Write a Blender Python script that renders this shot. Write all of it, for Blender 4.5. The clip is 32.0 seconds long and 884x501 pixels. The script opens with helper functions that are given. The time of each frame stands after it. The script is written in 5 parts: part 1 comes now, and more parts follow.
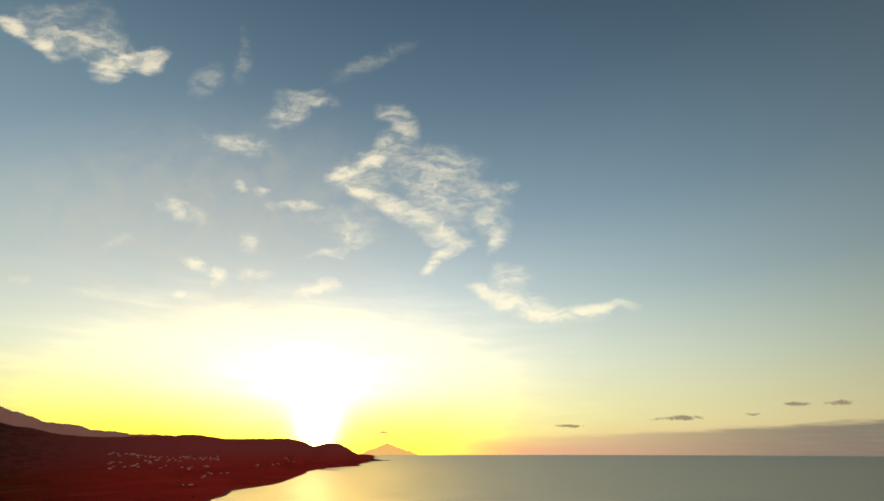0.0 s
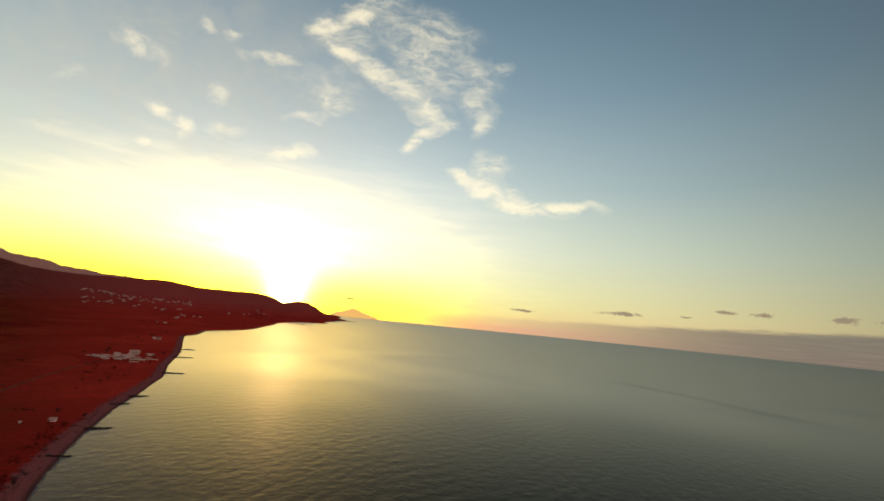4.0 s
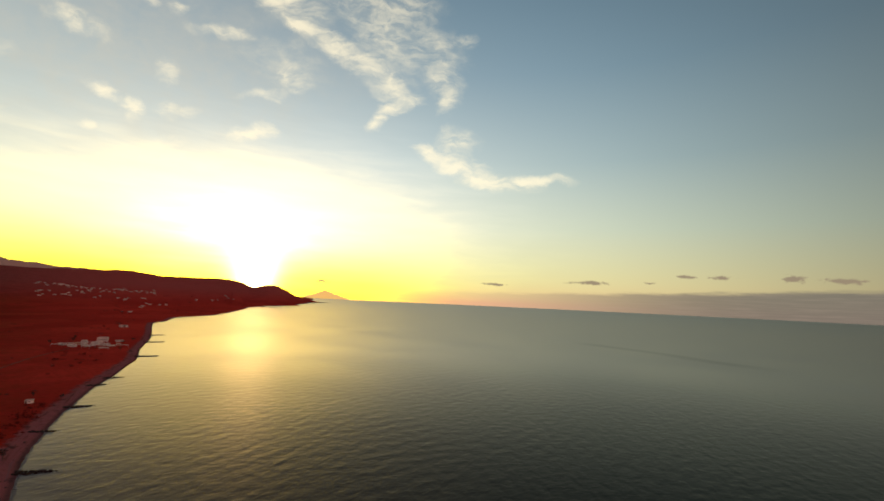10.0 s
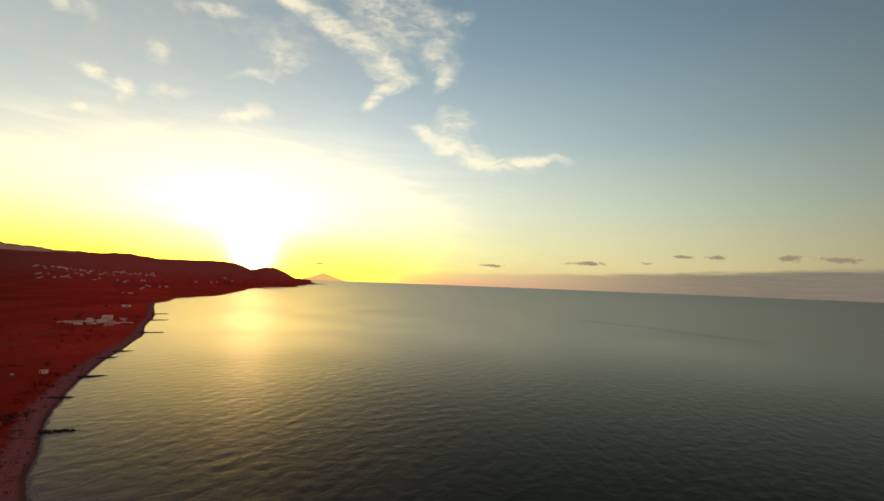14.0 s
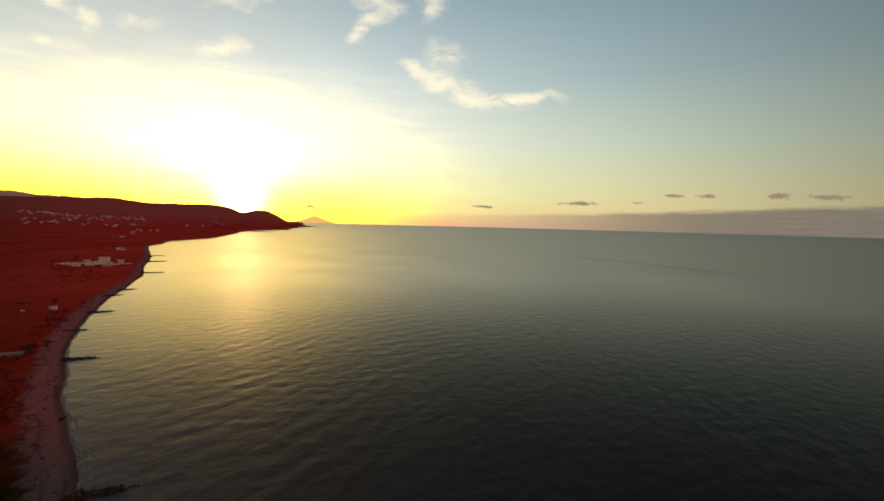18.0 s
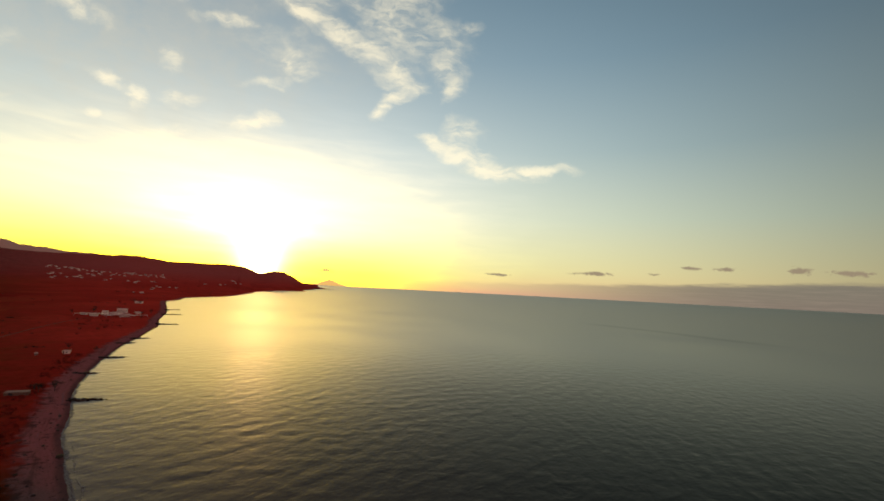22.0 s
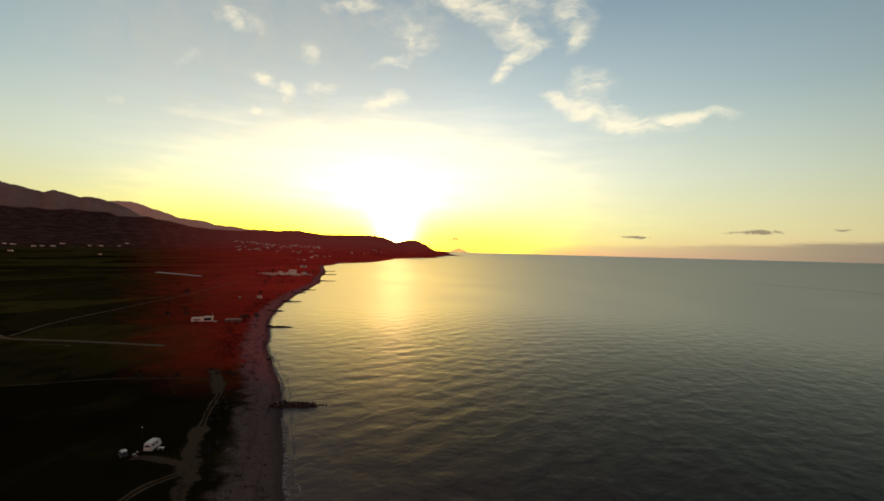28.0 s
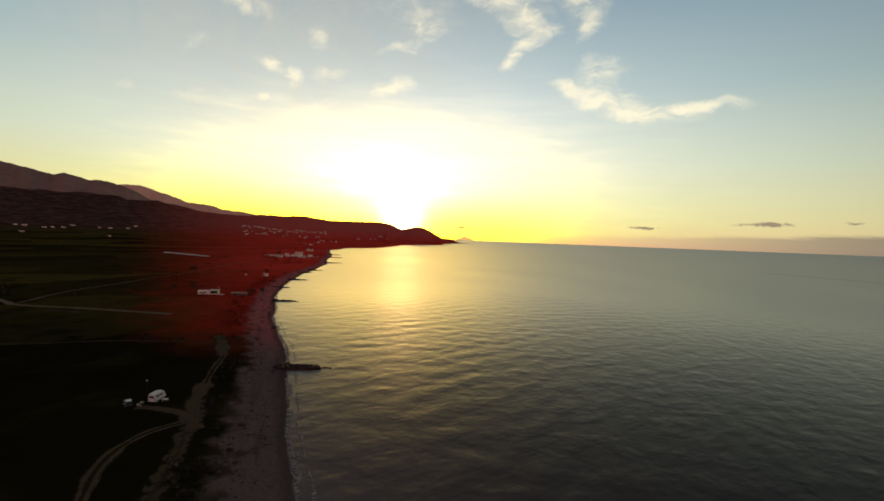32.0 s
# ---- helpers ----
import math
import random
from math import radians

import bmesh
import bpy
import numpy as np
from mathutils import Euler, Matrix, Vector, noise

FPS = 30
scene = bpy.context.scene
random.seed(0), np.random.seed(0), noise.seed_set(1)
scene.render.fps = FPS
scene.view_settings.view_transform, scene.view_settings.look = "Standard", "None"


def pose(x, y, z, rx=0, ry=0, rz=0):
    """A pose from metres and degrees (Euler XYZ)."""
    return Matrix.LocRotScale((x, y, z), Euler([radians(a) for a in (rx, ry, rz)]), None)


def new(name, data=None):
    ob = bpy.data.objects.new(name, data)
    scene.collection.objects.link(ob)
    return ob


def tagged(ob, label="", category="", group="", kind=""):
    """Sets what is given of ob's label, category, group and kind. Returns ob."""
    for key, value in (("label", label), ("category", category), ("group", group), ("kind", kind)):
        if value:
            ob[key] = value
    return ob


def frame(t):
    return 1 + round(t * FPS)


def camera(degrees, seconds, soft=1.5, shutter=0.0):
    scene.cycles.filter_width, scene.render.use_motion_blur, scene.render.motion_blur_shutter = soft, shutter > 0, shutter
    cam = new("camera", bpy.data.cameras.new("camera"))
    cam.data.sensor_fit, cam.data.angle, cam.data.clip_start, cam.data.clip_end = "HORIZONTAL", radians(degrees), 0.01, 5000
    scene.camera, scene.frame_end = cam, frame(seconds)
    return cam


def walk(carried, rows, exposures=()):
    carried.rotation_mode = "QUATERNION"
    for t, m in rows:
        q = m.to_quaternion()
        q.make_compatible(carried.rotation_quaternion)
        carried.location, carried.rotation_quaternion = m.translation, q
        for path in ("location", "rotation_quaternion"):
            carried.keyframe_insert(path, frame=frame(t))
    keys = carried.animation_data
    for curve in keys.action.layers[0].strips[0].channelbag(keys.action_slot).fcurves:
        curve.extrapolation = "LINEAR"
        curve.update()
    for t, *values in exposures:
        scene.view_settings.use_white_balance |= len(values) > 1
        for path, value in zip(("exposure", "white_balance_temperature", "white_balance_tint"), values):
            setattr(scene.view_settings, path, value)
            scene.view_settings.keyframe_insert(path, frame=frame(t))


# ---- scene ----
cam = camera(91.24, 32.0, soft=1.75)

# seconds, eye x y z, yaw, pitch, roll
PATH = [
    (0.0, -0.00, 0.00, 112.83, 4.78, 24.65, -0.11),
    (0.5, 1.31, 0.15, 111.55, 4.03, 19.51, 3.43),
    (1.0, 2.63, 0.26, 110.23, 3.71, 12.14, 4.13),
    (1.5, 3.94, 0.30, 108.82, 2.06, 9.72, 2.85),
    (2.0, 4.59, -0.51, 106.80, 1.35, 11.67, 3.57),
    (2.5, 4.83, -1.89, 105.30, 1.24, 11.35, 6.25),
    (4.5, 6.26, -9.60, 102.20, 0.09, 6.74, 4.71),
    (5.0, 6.55, -12.42, 101.34, -1.22, 1.56, 1.99),
    (5.5, 7.22, -14.45, 101.48, -2.14, -2.21, 0.41),
    (6.0, 7.95, -16.31, 100.83, -3.11, 0.38, 0.60),
    (6.5, 8.01, -17.82, 99.90, -3.83, -0.55, 1.78),
    (7.0, 7.72, -18.85, 98.77, -3.98, -0.02, 1.81),
    (7.5, 7.44, -19.53, 97.88, -3.75, -1.40, 1.88),
    (8.0, 7.28, -19.68, 97.61, -3.77, -0.35, 1.67),
    (8.5, 7.11, -20.05, 96.35, -4.00, 0.41, 2.31),
    (9.0, 7.30, -20.56, 95.01, -4.37, 0.36, 2.23),
    (9.5, 7.97, -20.74, 93.56, -3.83, 4.64, 2.87),
    (10.0, 8.14, -21.29, 92.38, -3.37, 6.63, 2.62),
    (10.5, 8.01, -21.60, 91.29, -3.05, 6.40, 2.46),
    (11.0, 7.33, -22.29, 89.98, -2.60, 6.64, 3.22),
    (11.5, 6.90, -22.80, 88.71, -2.31, 5.11, 3.56),
    (12.0, 6.86, -23.21, 87.53, -2.13, 4.80, 1.89),
    (12.5, 6.51, -24.02, 86.63, -2.32, 4.82, 1.90),
    (13.0, 6.18, -25.37, 85.43, -2.89, 5.49, 2.25),
    (13.5, 5.87, -26.80, 84.58, -3.57, 4.99, 2.67),
    (14.0, 5.44, -27.90, 83.93, -3.78, 4.22, 2.19),
    (14.5, 5.31, -28.38, 83.31, -4.33, 3.94, 2.17),
    (16.5, 2.46, -30.86, 79.49, -5.42, 4.55, 1.55),
    (17.0, 1.03, -31.63, 78.75, -5.09, -2.89, 0.35),
    (17.5, 0.46, -31.64, 78.58, -4.99, -3.04, 2.19),
    (18.0, 0.05, -32.18, 77.61, -5.08, -3.46, 1.49),
    (18.5, 0.08, -32.80, 76.92, -5.46, -4.52, 1.85),
    (19.0, -0.01, -33.01, 75.69, -6.00, -5.50, 1.55),
    (19.5, -0.15, -32.35, 74.83, -6.23, -2.89, 2.10),
    (20.0, -0.82, -31.66, 72.93, -5.18, 0.49, 1.02),
    (20.5, -1.35, -30.77, 70.97, -3.60, 1.79, 3.08),
    (21.0, -1.46, -29.55, 69.34, -2.55, 7.87, 3.03),
    (21.5, -2.55, -29.04, 67.47, -2.60, 5.52, 3.30),
    (22.0, -3.56, -28.09, 66.39, -2.92, 5.28, 2.97),
    (22.5, -4.68, -27.65, 64.34, -2.43, 5.00, 3.75),
    (23.0, -5.05, -27.26, 62.59, 2.79, 5.99, 2.94),
    (23.5, -5.40, -28.01, 60.59, 9.44, 5.01, 2.81),
    (24.0, -5.16, -29.32, 59.68, 13.15, 3.78, 1.78),
    (24.5, -5.17, -30.78, 59.14, 12.89, -2.10, 2.26),
    (25.0, -5.21, -32.17, 58.16, 12.58, -2.15, 1.69),
    (25.5, -5.45, -33.40, 57.10, 12.77, -2.42, 1.47),
    (27.5, -5.41, -34.25, 52.49, 14.00, -1.19, 0.65),
    (28.0, -5.58, -34.24, 51.30, 13.62, 0.25, 1.55),
    (28.5, -5.75, -34.01, 49.90, 13.90, -2.53, -0.35),
    (29.0, -6.06, -33.36, 48.74, 13.93, -0.23, 4.97),
    (29.5, -6.30, -33.08, 48.67, 13.82, 1.85, 1.92),
    (30.0, -6.08, -32.68, 47.48, 14.52, 3.66, 0.85),
    (30.5, -6.02, -32.85, 46.87, 14.71, -0.12, 0.99),
    (31.0, -5.85, -32.91, 46.24, 14.92, -0.94, -0.38),
    (31.5, -5.62, -32.70, 44.83, 14.61, -1.24, 1.05),
    (32.0, -5.54, -32.64, 43.47, 14.37, -1.32, 2.31),
]
walk(cam, [(t, pose(x, y, z, 0, 0, yaw) @ pose(0, 0, 0, 90 + pitch) @ pose(0, 0, 0, 0, 0, roll)) for t, x, y, z, yaw, pitch, roll in PATH])

# ---- light ----
SUN_AZ, SUN_EL = 19.8, 1.15
GOLD, CORE = 9.0, 5.5


def heading(az, el):
    """The direction az degrees to the left of north and el degrees up."""
    a, e = radians(az), radians(el)
    return Vector((-math.sin(a) * math.cos(e), math.cos(a) * math.cos(e), math.sin(e)))


SUN_DIR = heading(SUN_AZ, SUN_EL)
lamp = new("sun", bpy.data.lights.new("sun", "SUN"))
lamp.data.energy, lamp.data.angle, lamp.data.color = 0.055, radians(5), (1.0, 0.54, 0.25)
lamp.rotation_mode = "QUATERNION"
lamp.rotation_quaternion = heading(SUN_AZ, SUN_EL + 6.5).to_track_quat("Z", "Y")


class Nodes:
    """Short calls that add nodes to a tree."""

    def __init__(self, tree):
        self.tree = tree
        tree.nodes.clear()

    def add(self, kind, props=None, **inputs):
        n = self.tree.nodes.new(kind)
        props = props or {}
        if "operation" in props:
            n.operation = props["operation"]
        if "use_clamp" in props:
            n.use_clamp = props["use_clamp"]
        if "interpolation_type" in props:
            n.interpolation_type = props["interpolation_type"]
        if "vector_type" in props:
            n.vector_type = props["vector_type"]
        if "data_type" in props:
            n.data_type = props["data_type"]
        if "blend_type" in props:
            n.blend_type = props["blend_type"]
        if "feature" in props:
            n.feature = props["feature"]
        for k, v in inputs.items():
            self.plug(n.inputs[int(k[1:]) if k[0] == "i" and k[1:].isdigit() else k.replace("_", " ")], v)
        return n

    def plug(self, socket, v):
        if isinstance(v, bpy.types.NodeSocket):
            self.tree.links.new(v, socket)
        else:
            socket.default_value = v

    def math(self, op, a, b=0.0, clamp=False):
        return self.add("ShaderNodeMath", {"operation": op, "use_clamp": clamp}, i0=a, i1=b).outputs[0]

    def vec(self, op, a, b=(0, 0, 0)):
        n = self.add("ShaderNodeVectorMath", {"operation": op}, i0=a, i1=b)
        return n.outputs["Value"] if op in ("DOT_PRODUCT", "LENGTH", "DISTANCE") else n.outputs[0]

    def noise(self, at, scale, detail=4.0, rough=0.55, distortion=0.0):
        return self.add("ShaderNodeTexNoise", None, Vector=at, Scale=scale, Detail=detail, Roughness=rough, Distortion=distortion).outputs["Fac"]

    def span(self, v, lo, hi, a=0.0, b=1.0, smooth=True):
        n = self.add("ShaderNodeMapRange", {"interpolation_type": "SMOOTHSTEP" if smooth else "LINEAR"}, i0=v, i1=lo, i2=hi, i3=a, i4=b)
        return n.outputs[0]

    def mix(self, fac, a, b, mode="MIX"):
        n = self.add("ShaderNodeMix", {"data_type": "RGBA", "blend_type": mode})
        self.plug(n.inputs[0], fac)
        self.plug(n.inputs[6], a)
        self.plug(n.inputs[7], b)
        return n.outputs[2]

    def ramp(self, fac, stops):
        n = self.add("ShaderNodeValToRGB", None, Fac=fac)
        el = n.color_ramp.elements
        while len(el) < len(stops):
            el.new(0.5)
        for e, (p, c) in zip(el, stops):
            e.position, e.color = p, (*c, 1)
        return n.outputs[0]


world = bpy.data.worlds.new("evening_sky")
scene.world = world
world.use_nodes = True
W = Nodes(world.node_tree)
way = W.vec("NORMALIZE", W.add("ShaderNodeTexCoord").outputs["Generated"])
split = W.add("ShaderNodeSeparateXYZ", None, Vector=way)
elev = W.math("DEGREES", W.math("ARCSINE", split.outputs[2]))
off_sun = W.math("DEGREES", W.math("ARCCOSINE", W.math("MINIMUM", W.vec("DOT_PRODUCT", way, tuple(SUN_DIR)), 0.999999)))
# clear evening sky: warm near the sea, blue-grey overhead
up = W.math("DIVIDE", elev, 60.0, clamp=True)
clear = W.ramp(up, [(0.0, (0.66, 0.50, 0.26)), (0.05, (0.59, 0.53, 0.31)), (0.16, (0.36, 0.445, 0.375)), (0.30, (0.165, 0.285, 0.32)),
                    (0.48, (0.072, 0.187, 0.262)), (0.75, (0.034, 0.112, 0.183)), (1.0, (0.025, 0.078, 0.14))])
sky = W.add("ShaderNodeTexSky")
sky.sky_type, sky.sun_disc, sky.sun_elevation, sky.sun_rotation = "NISHITA", False, radians(SUN_EL), radians(-SUN_AZ)
sky.air_density, sky.dust_density, sky.ozone_density, sky.altitude = 1.0, 2.0, 1.5, 60.0
clear = W.mix(0.9, W.mix(1.0, sky.outputs[0], (0.12, 0.12, 0.12, 1), "MULTIPLY"), clear)
dusk = W.span(off_sun, 40.0, 92.0, 1.0, 0.3)
clear = W.mix(1.0, clear, W.add("ShaderNodeCombineXYZ", None, X=dusk, Y=dusk, Z=dusk).outputs[0], "MULTIPLY")
# bright haze round the sun, wide and yellowed where it lies low
side = W.math("DEGREES", W.math("ARCTAN2", W.math("MULTIPLY", split.outputs[0], -1.0), split.outputs[1]))
high = W.math("MAXIMUM", elev, 0.0)
across = W.math("MULTIPLY", W.math("SUBTRACT", side, SUN_AZ), 0.47)
spread = W.math("SQRT", W.math("ADD", W.math("POWER", across, 2.0), W.math("POWER", W.math("SUBTRACT", high, 4.0), 2.0)))
streaks = W.noise(W.vec("MULTIPLY", way, (3.2, 3.2, 19.0)), 2.2, 5.0, 0.5, 0.3)
spread = W.math("MULTIPLY", spread, W.math("ADD", 1.0, W.math("MULTIPLY", W.math("SUBTRACT", 0.5, streaks), W.span(spread, 24.0, 9.0, 0.0, 0.3))))
halo = W.math("ADD", W.math("MULTIPLY", W.math("EXPONENT", W.math("MULTIPLY", W.math("POWER", W.math("DIVIDE", spread, 12.0), 2.0), -1.0)), 0.6),
              W.math("MULTIPLY", W.math("EXPONENT", W.math("DIVIDE", spread, -15.0)), 1.16))
blue = W.math("POWER", W.math("SUBTRACT", 1.0, W.math("EXPONENT", W.math("DIVIDE", high, -7.0))), 2.0)
green = W.math("SUBTRACT", 1.0, W.math("MULTIPLY", W.math("EXPONENT", W.math("DIVIDE", high, -2.2)), 0.42))
near_sun = W.math("EXPONENT", W.math("DIVIDE", spread, -15.0))
blue = W.math("SUBTRACT", 1.0, W.math("MULTIPLY", W.math("SUBTRACT", 1.0, blue), W.math("POWER", near_sun, 0.22)))
tint = W.add("ShaderNodeCombineXYZ", None, X=1.0, Y=green, Z=blue).outputs[0]
clear = W.mix(near_sun, clear, W.mix(1.0, clear, tint, "MULTIPLY"))
glow = W.mix(1.0, tint, W.add("ShaderNodeCombineXYZ", None, X=halo, Y=halo, Z=halo).outputs[0], "MULTIPLY")
clear = W.mix(1.0, clear, glow, "ADD")
# lemon and orange low down, from the sun to the hills
low = W.math("MULTIPLY", W.span(W.math("SUBTRACT", side, SUN_AZ), -30.0, -2.0), W.span(W.math("SUBTRACT", side, SUN_AZ), 42.0, 12.0, 0.4, 1.0))
lemon = W.math("MULTIPLY", W.math("EXPONENT", W.math("MULTIPLY", W.math("POWER", W.math("DIVIDE", high, 5.4), 2.0), -1.0)), low)
orange = W.math("MULTIPLY", W.math("EXPONENT", W.math("DIVIDE", high, -2.1)), W.span(W.math("SUBTRACT", side, SUN_AZ), -62.0, -6.0, 0.15, 1.0))
clear = W.mix(1.0, clear, W.add("ShaderNodeCombineXYZ", None, X=1.0, Y=W.math("SUBTRACT", 1.0, W.math("MULTIPLY", orange, 0.5)), Z=W.math("SUBTRACT", 1.0, W.math("MULTIPLY", lemon, 0.9))).outputs[0], "MULTIPLY")
# the haze saturates softly towards white
haze_rgb = W.add("ShaderNodeSeparateColor", None, Color=clear)
soft = [W.math("MULTIPLY", c, W.math("POWER", W.math("ADD", 1.0, W.math("POWER", c, 4.0)), -0.25)) for c in haze_rgb.outputs[:3]]
clear = W.add("ShaderNodeCombineColor", None, Red=soft[0], Green=soft[1], Blue=soft[2]).outputs[0]
# the blaze round the sun and the white column that stands over it
gold = W.math("ADD", W.math("POWER", W.math("DIVIDE", W.math("SUBTRACT", side, SUN_AZ + 2.0), 13.6), 2.0), W.math("POWER", W.math("DIVIDE", W.math("SUBTRACT", high, 4.5), 6.3), 2.0))
gold = W.math("MULTIPLY", gold, W.span(streaks, 0.3, 0.7, 1.18, 0.86, False))
gold = W.math("MULTIPLY", W.math("EXPONENT", W.math("MULTIPLY", gold, -1.0)), GOLD)
clear = W.mix(1.0, clear, W.mix(1.0, (1.0, 0.66, 0.03, 1), W.add("ShaderNodeCombineXYZ", None, X=gold, Y=gold, Z=gold).outputs[0], "MULTIPLY"), "ADD")
pale = W.math("ADD", W.math("POWER", W.math("DIVIDE", W.math("SUBTRACT", side, SUN_AZ + 1.5), 8.5), 2.0), W.math("POWER", W.math("DIVIDE", W.math("SUBTRACT", high, 7.0), 3.6), 2.0))
pale = W.math("MULTIPLY", W.math("EXPONENT", W.math("MULTIPLY", pale, -1.0)), W.span(streaks, 0.3, 0.7, 0.2, 0.5))
clear = W.mix(1.0, clear, W.mix(1.0, (0.3, 0.5, 1.0, 1), W.add("ShaderNodeCombineXYZ", None, X=pale, Y=pale, Z=pale).outputs[0], "MULTIPLY"), "ADD")
fan = W.math("ADD", 1.6, W.math("MULTIPLY", high, 0.22))
core = W.math("ADD", W.math("POWER", W.math("DIVIDE", W.math("SUBTRACT", side, SUN_AZ), fan), 2.0), W.math("POWER", W.math("DIVIDE", W.math("SUBTRACT", elev, 1.5), 4.2), 2.0))
core = W.math("MULTIPLY", W.math("EXPONENT", W.math("MULTIPLY", W.math("POWER", core, 0.75), -1.4)), CORE)
clear = W.mix(1.0, clear, W.mix(1.0, (1.0, 0.85, 0.55, 1), W.add("ShaderNodeCombineXYZ", None, X=core, Y=core, Z=core).outputs[0], "MULTIPLY"), "ADD")
disc = W.math("MULTIPLY", W.span(off_sun, 1.2, 0.3), 3.0)
# clouds lie on a plane square to this direction
RIGHT, UP, AHEAD = (0.9964, 0.0842, -0.0018), (0.037, -0.4189, 0.9073), (-0.0756, 0.9041, 0.4206)
depth = W.math("MAXIMUM", W.vec("DOT_PRODUCT", way, AHEAD), 0.05)
flat = W.add("ShaderNodeCombineXYZ", None, X=W.math("DIVIDE", W.vec("DOT_PRODUCT", way, RIGHT), depth),
             Y=W.math("DIVIDE", W.vec("DOT_PRODUCT", way, UP), depth), Z=0.0).outputs[0]
curl = W.add("ShaderNodeTexNoise", None, Vector=flat, Scale=12.0, Detail=5.0, Roughness=0.58).outputs["Color"]
bent = W.vec("ADD", flat, W.vec("MULTIPLY", W.vec("SUBTRACT", curl, (0.5, 0.5, 0.5)), (0.062, 0.045, 0.0)))


def cloud_field(places, at):
    """How deep a direction lies in the nearest of several soft ovals: x, y, half sizes, slant."""
    least = None
    for x, y, long, short, slant in places:
        m = W.add("ShaderNodeMapping", {"vector_type": "TEXTURE"}, Vector=at, Location=((x - 784) / 765, (444 - y) / 765, 0),
                  Rotation=(0, 0, radians(slant)), Scale=(long / 765, short / 765, 1)).outputs[0]
        r = W.vec("LENGTH", m)
        least = r if least is None else W.math("SMOOTH_MIN", least, r)
        if least is not r:
            least.node.inputs[2].default_value = 0.25
    return W.math("SUBTRACT", 1.3, least)


THICK = [(618, 306, 36, 15, 18), (655, 289, 42, 17, 28), (640, 346, 34, 12, -18), (690, 368, 46, 15, -22), (745, 388, 42, 18, -28), (782, 416, 36, 22, -40), (802, 444, 36, 15, 20),
         (768, 474, 20, 11, 30), (864, 520, 30, 15, -15), (915, 537, 52, 20, -12), (968, 555, 54, 15, -4), (1042, 552, 64, 9, 2), (84, 84, 30, 14, -30), (30, 55, 46, 12, -28),
         (195, 122, 30, 26, 0), (228, 112, 50, 18, 8), (266, 112, 24, 18, 20), (350, 470, 24, 10, -20), (384, 489, 17, 15, 0),
         (565, 512, 34, 12, 12), (317, 521, 13, 8, 0), (880, 430, 18, 20, 10)]
VEILS = [(520, 202, 34, 22, 20), (424, 258, 50, 20, -5), (770, 335, 100, 56, -32), (1000, 555, 72, 15, -2), (640, 320, 50, 30, -10), (693, 262, 34, 26, 30), (705, 205, 30, 16, -10), (716, 236, 22, 34, -10), (740, 318, 60, 28, -20), (790, 295, 66, 32, -10), (850, 345, 60, 30, -25), (868, 388, 34, 44, 10),
         (892, 340, 26, 14, 20), (908, 496, 36, 20, 5), (896, 516, 36, 18, -10), (1105, 548, 34, 8, 0), (150, 76, 112, 32, -15), (548, 178, 50, 15, -8), (320, 378, 38, 17, -15), (428, 333, 15, 8, 0),
         (473, 340, 15, 9, 0), (532, 366, 48, 9, 0), (628, 413, 34, 18, -35), (642, 440, 13, 7, 0), (585, 450, 36, 9, 8), (440, 437, 16, 22, -20), (432, 488, 20, 13, 0),
         (468, 490, 18, 9, 0), (425, 543, 36, 10, 12), (540, 556, 70, 12, 0), (325, 578, 84, 10, 0)]
FAINT = [(110, 30, 90, 20, -5), (655, 116, 74, 13, 24), (432, 106, 14, 44, -12), (372, 150, 34, 22, 40), (208, 431, 34, 10, 25), (40, 493, 22, 8, 0), (170, 518, 50, 11, 0), (610, 392, 60, 34, -20)]
SMUDGES = [(1410, 718, 26, 4, 0), (1493, 716, 32, 5, 0), (1205, 743, 52, 5, 3), (1010, 757, 36, 3, 0), (1335, 737, 14, 3, 0), (683, 770, 18, 6, 0),
           (1666, 707, 32, 10, 0), (1790, 706, 66, 8, 0)]
streak = W.add("ShaderNodeMapping", None, Vector=bent, Rotation=(0, 0, radians(25)), Scale=(0.6, 1.5, 1.0)).outputs[0]
puff = W.noise(streak, 26.0, 6.0, 0.58, 0.5)
fine = W.noise(flat, 11.0, 6.0, 0.6, 0.3)
wisp = W.noise(streak, 52.0, 4.0, 0.55, 0.8)
grainy = W.math("ADD", W.math("MULTIPLY", puff, 0.65), W.math("MULTIPLY", wisp, 0.35))
def density(places, lumps, weight, hi, lo_cut, hi_cut, least):
    depth_in = W.math("ADD", cloud_field(places, bent), W.math("MULTIPLY", W.math("SUBTRACT", lumps, 0.5), weight))
    return W.math("MULTIPLY", W.span(depth_in, -0.1, hi), W.span(grainy, lo_cut, hi_cut, least, 1.0))


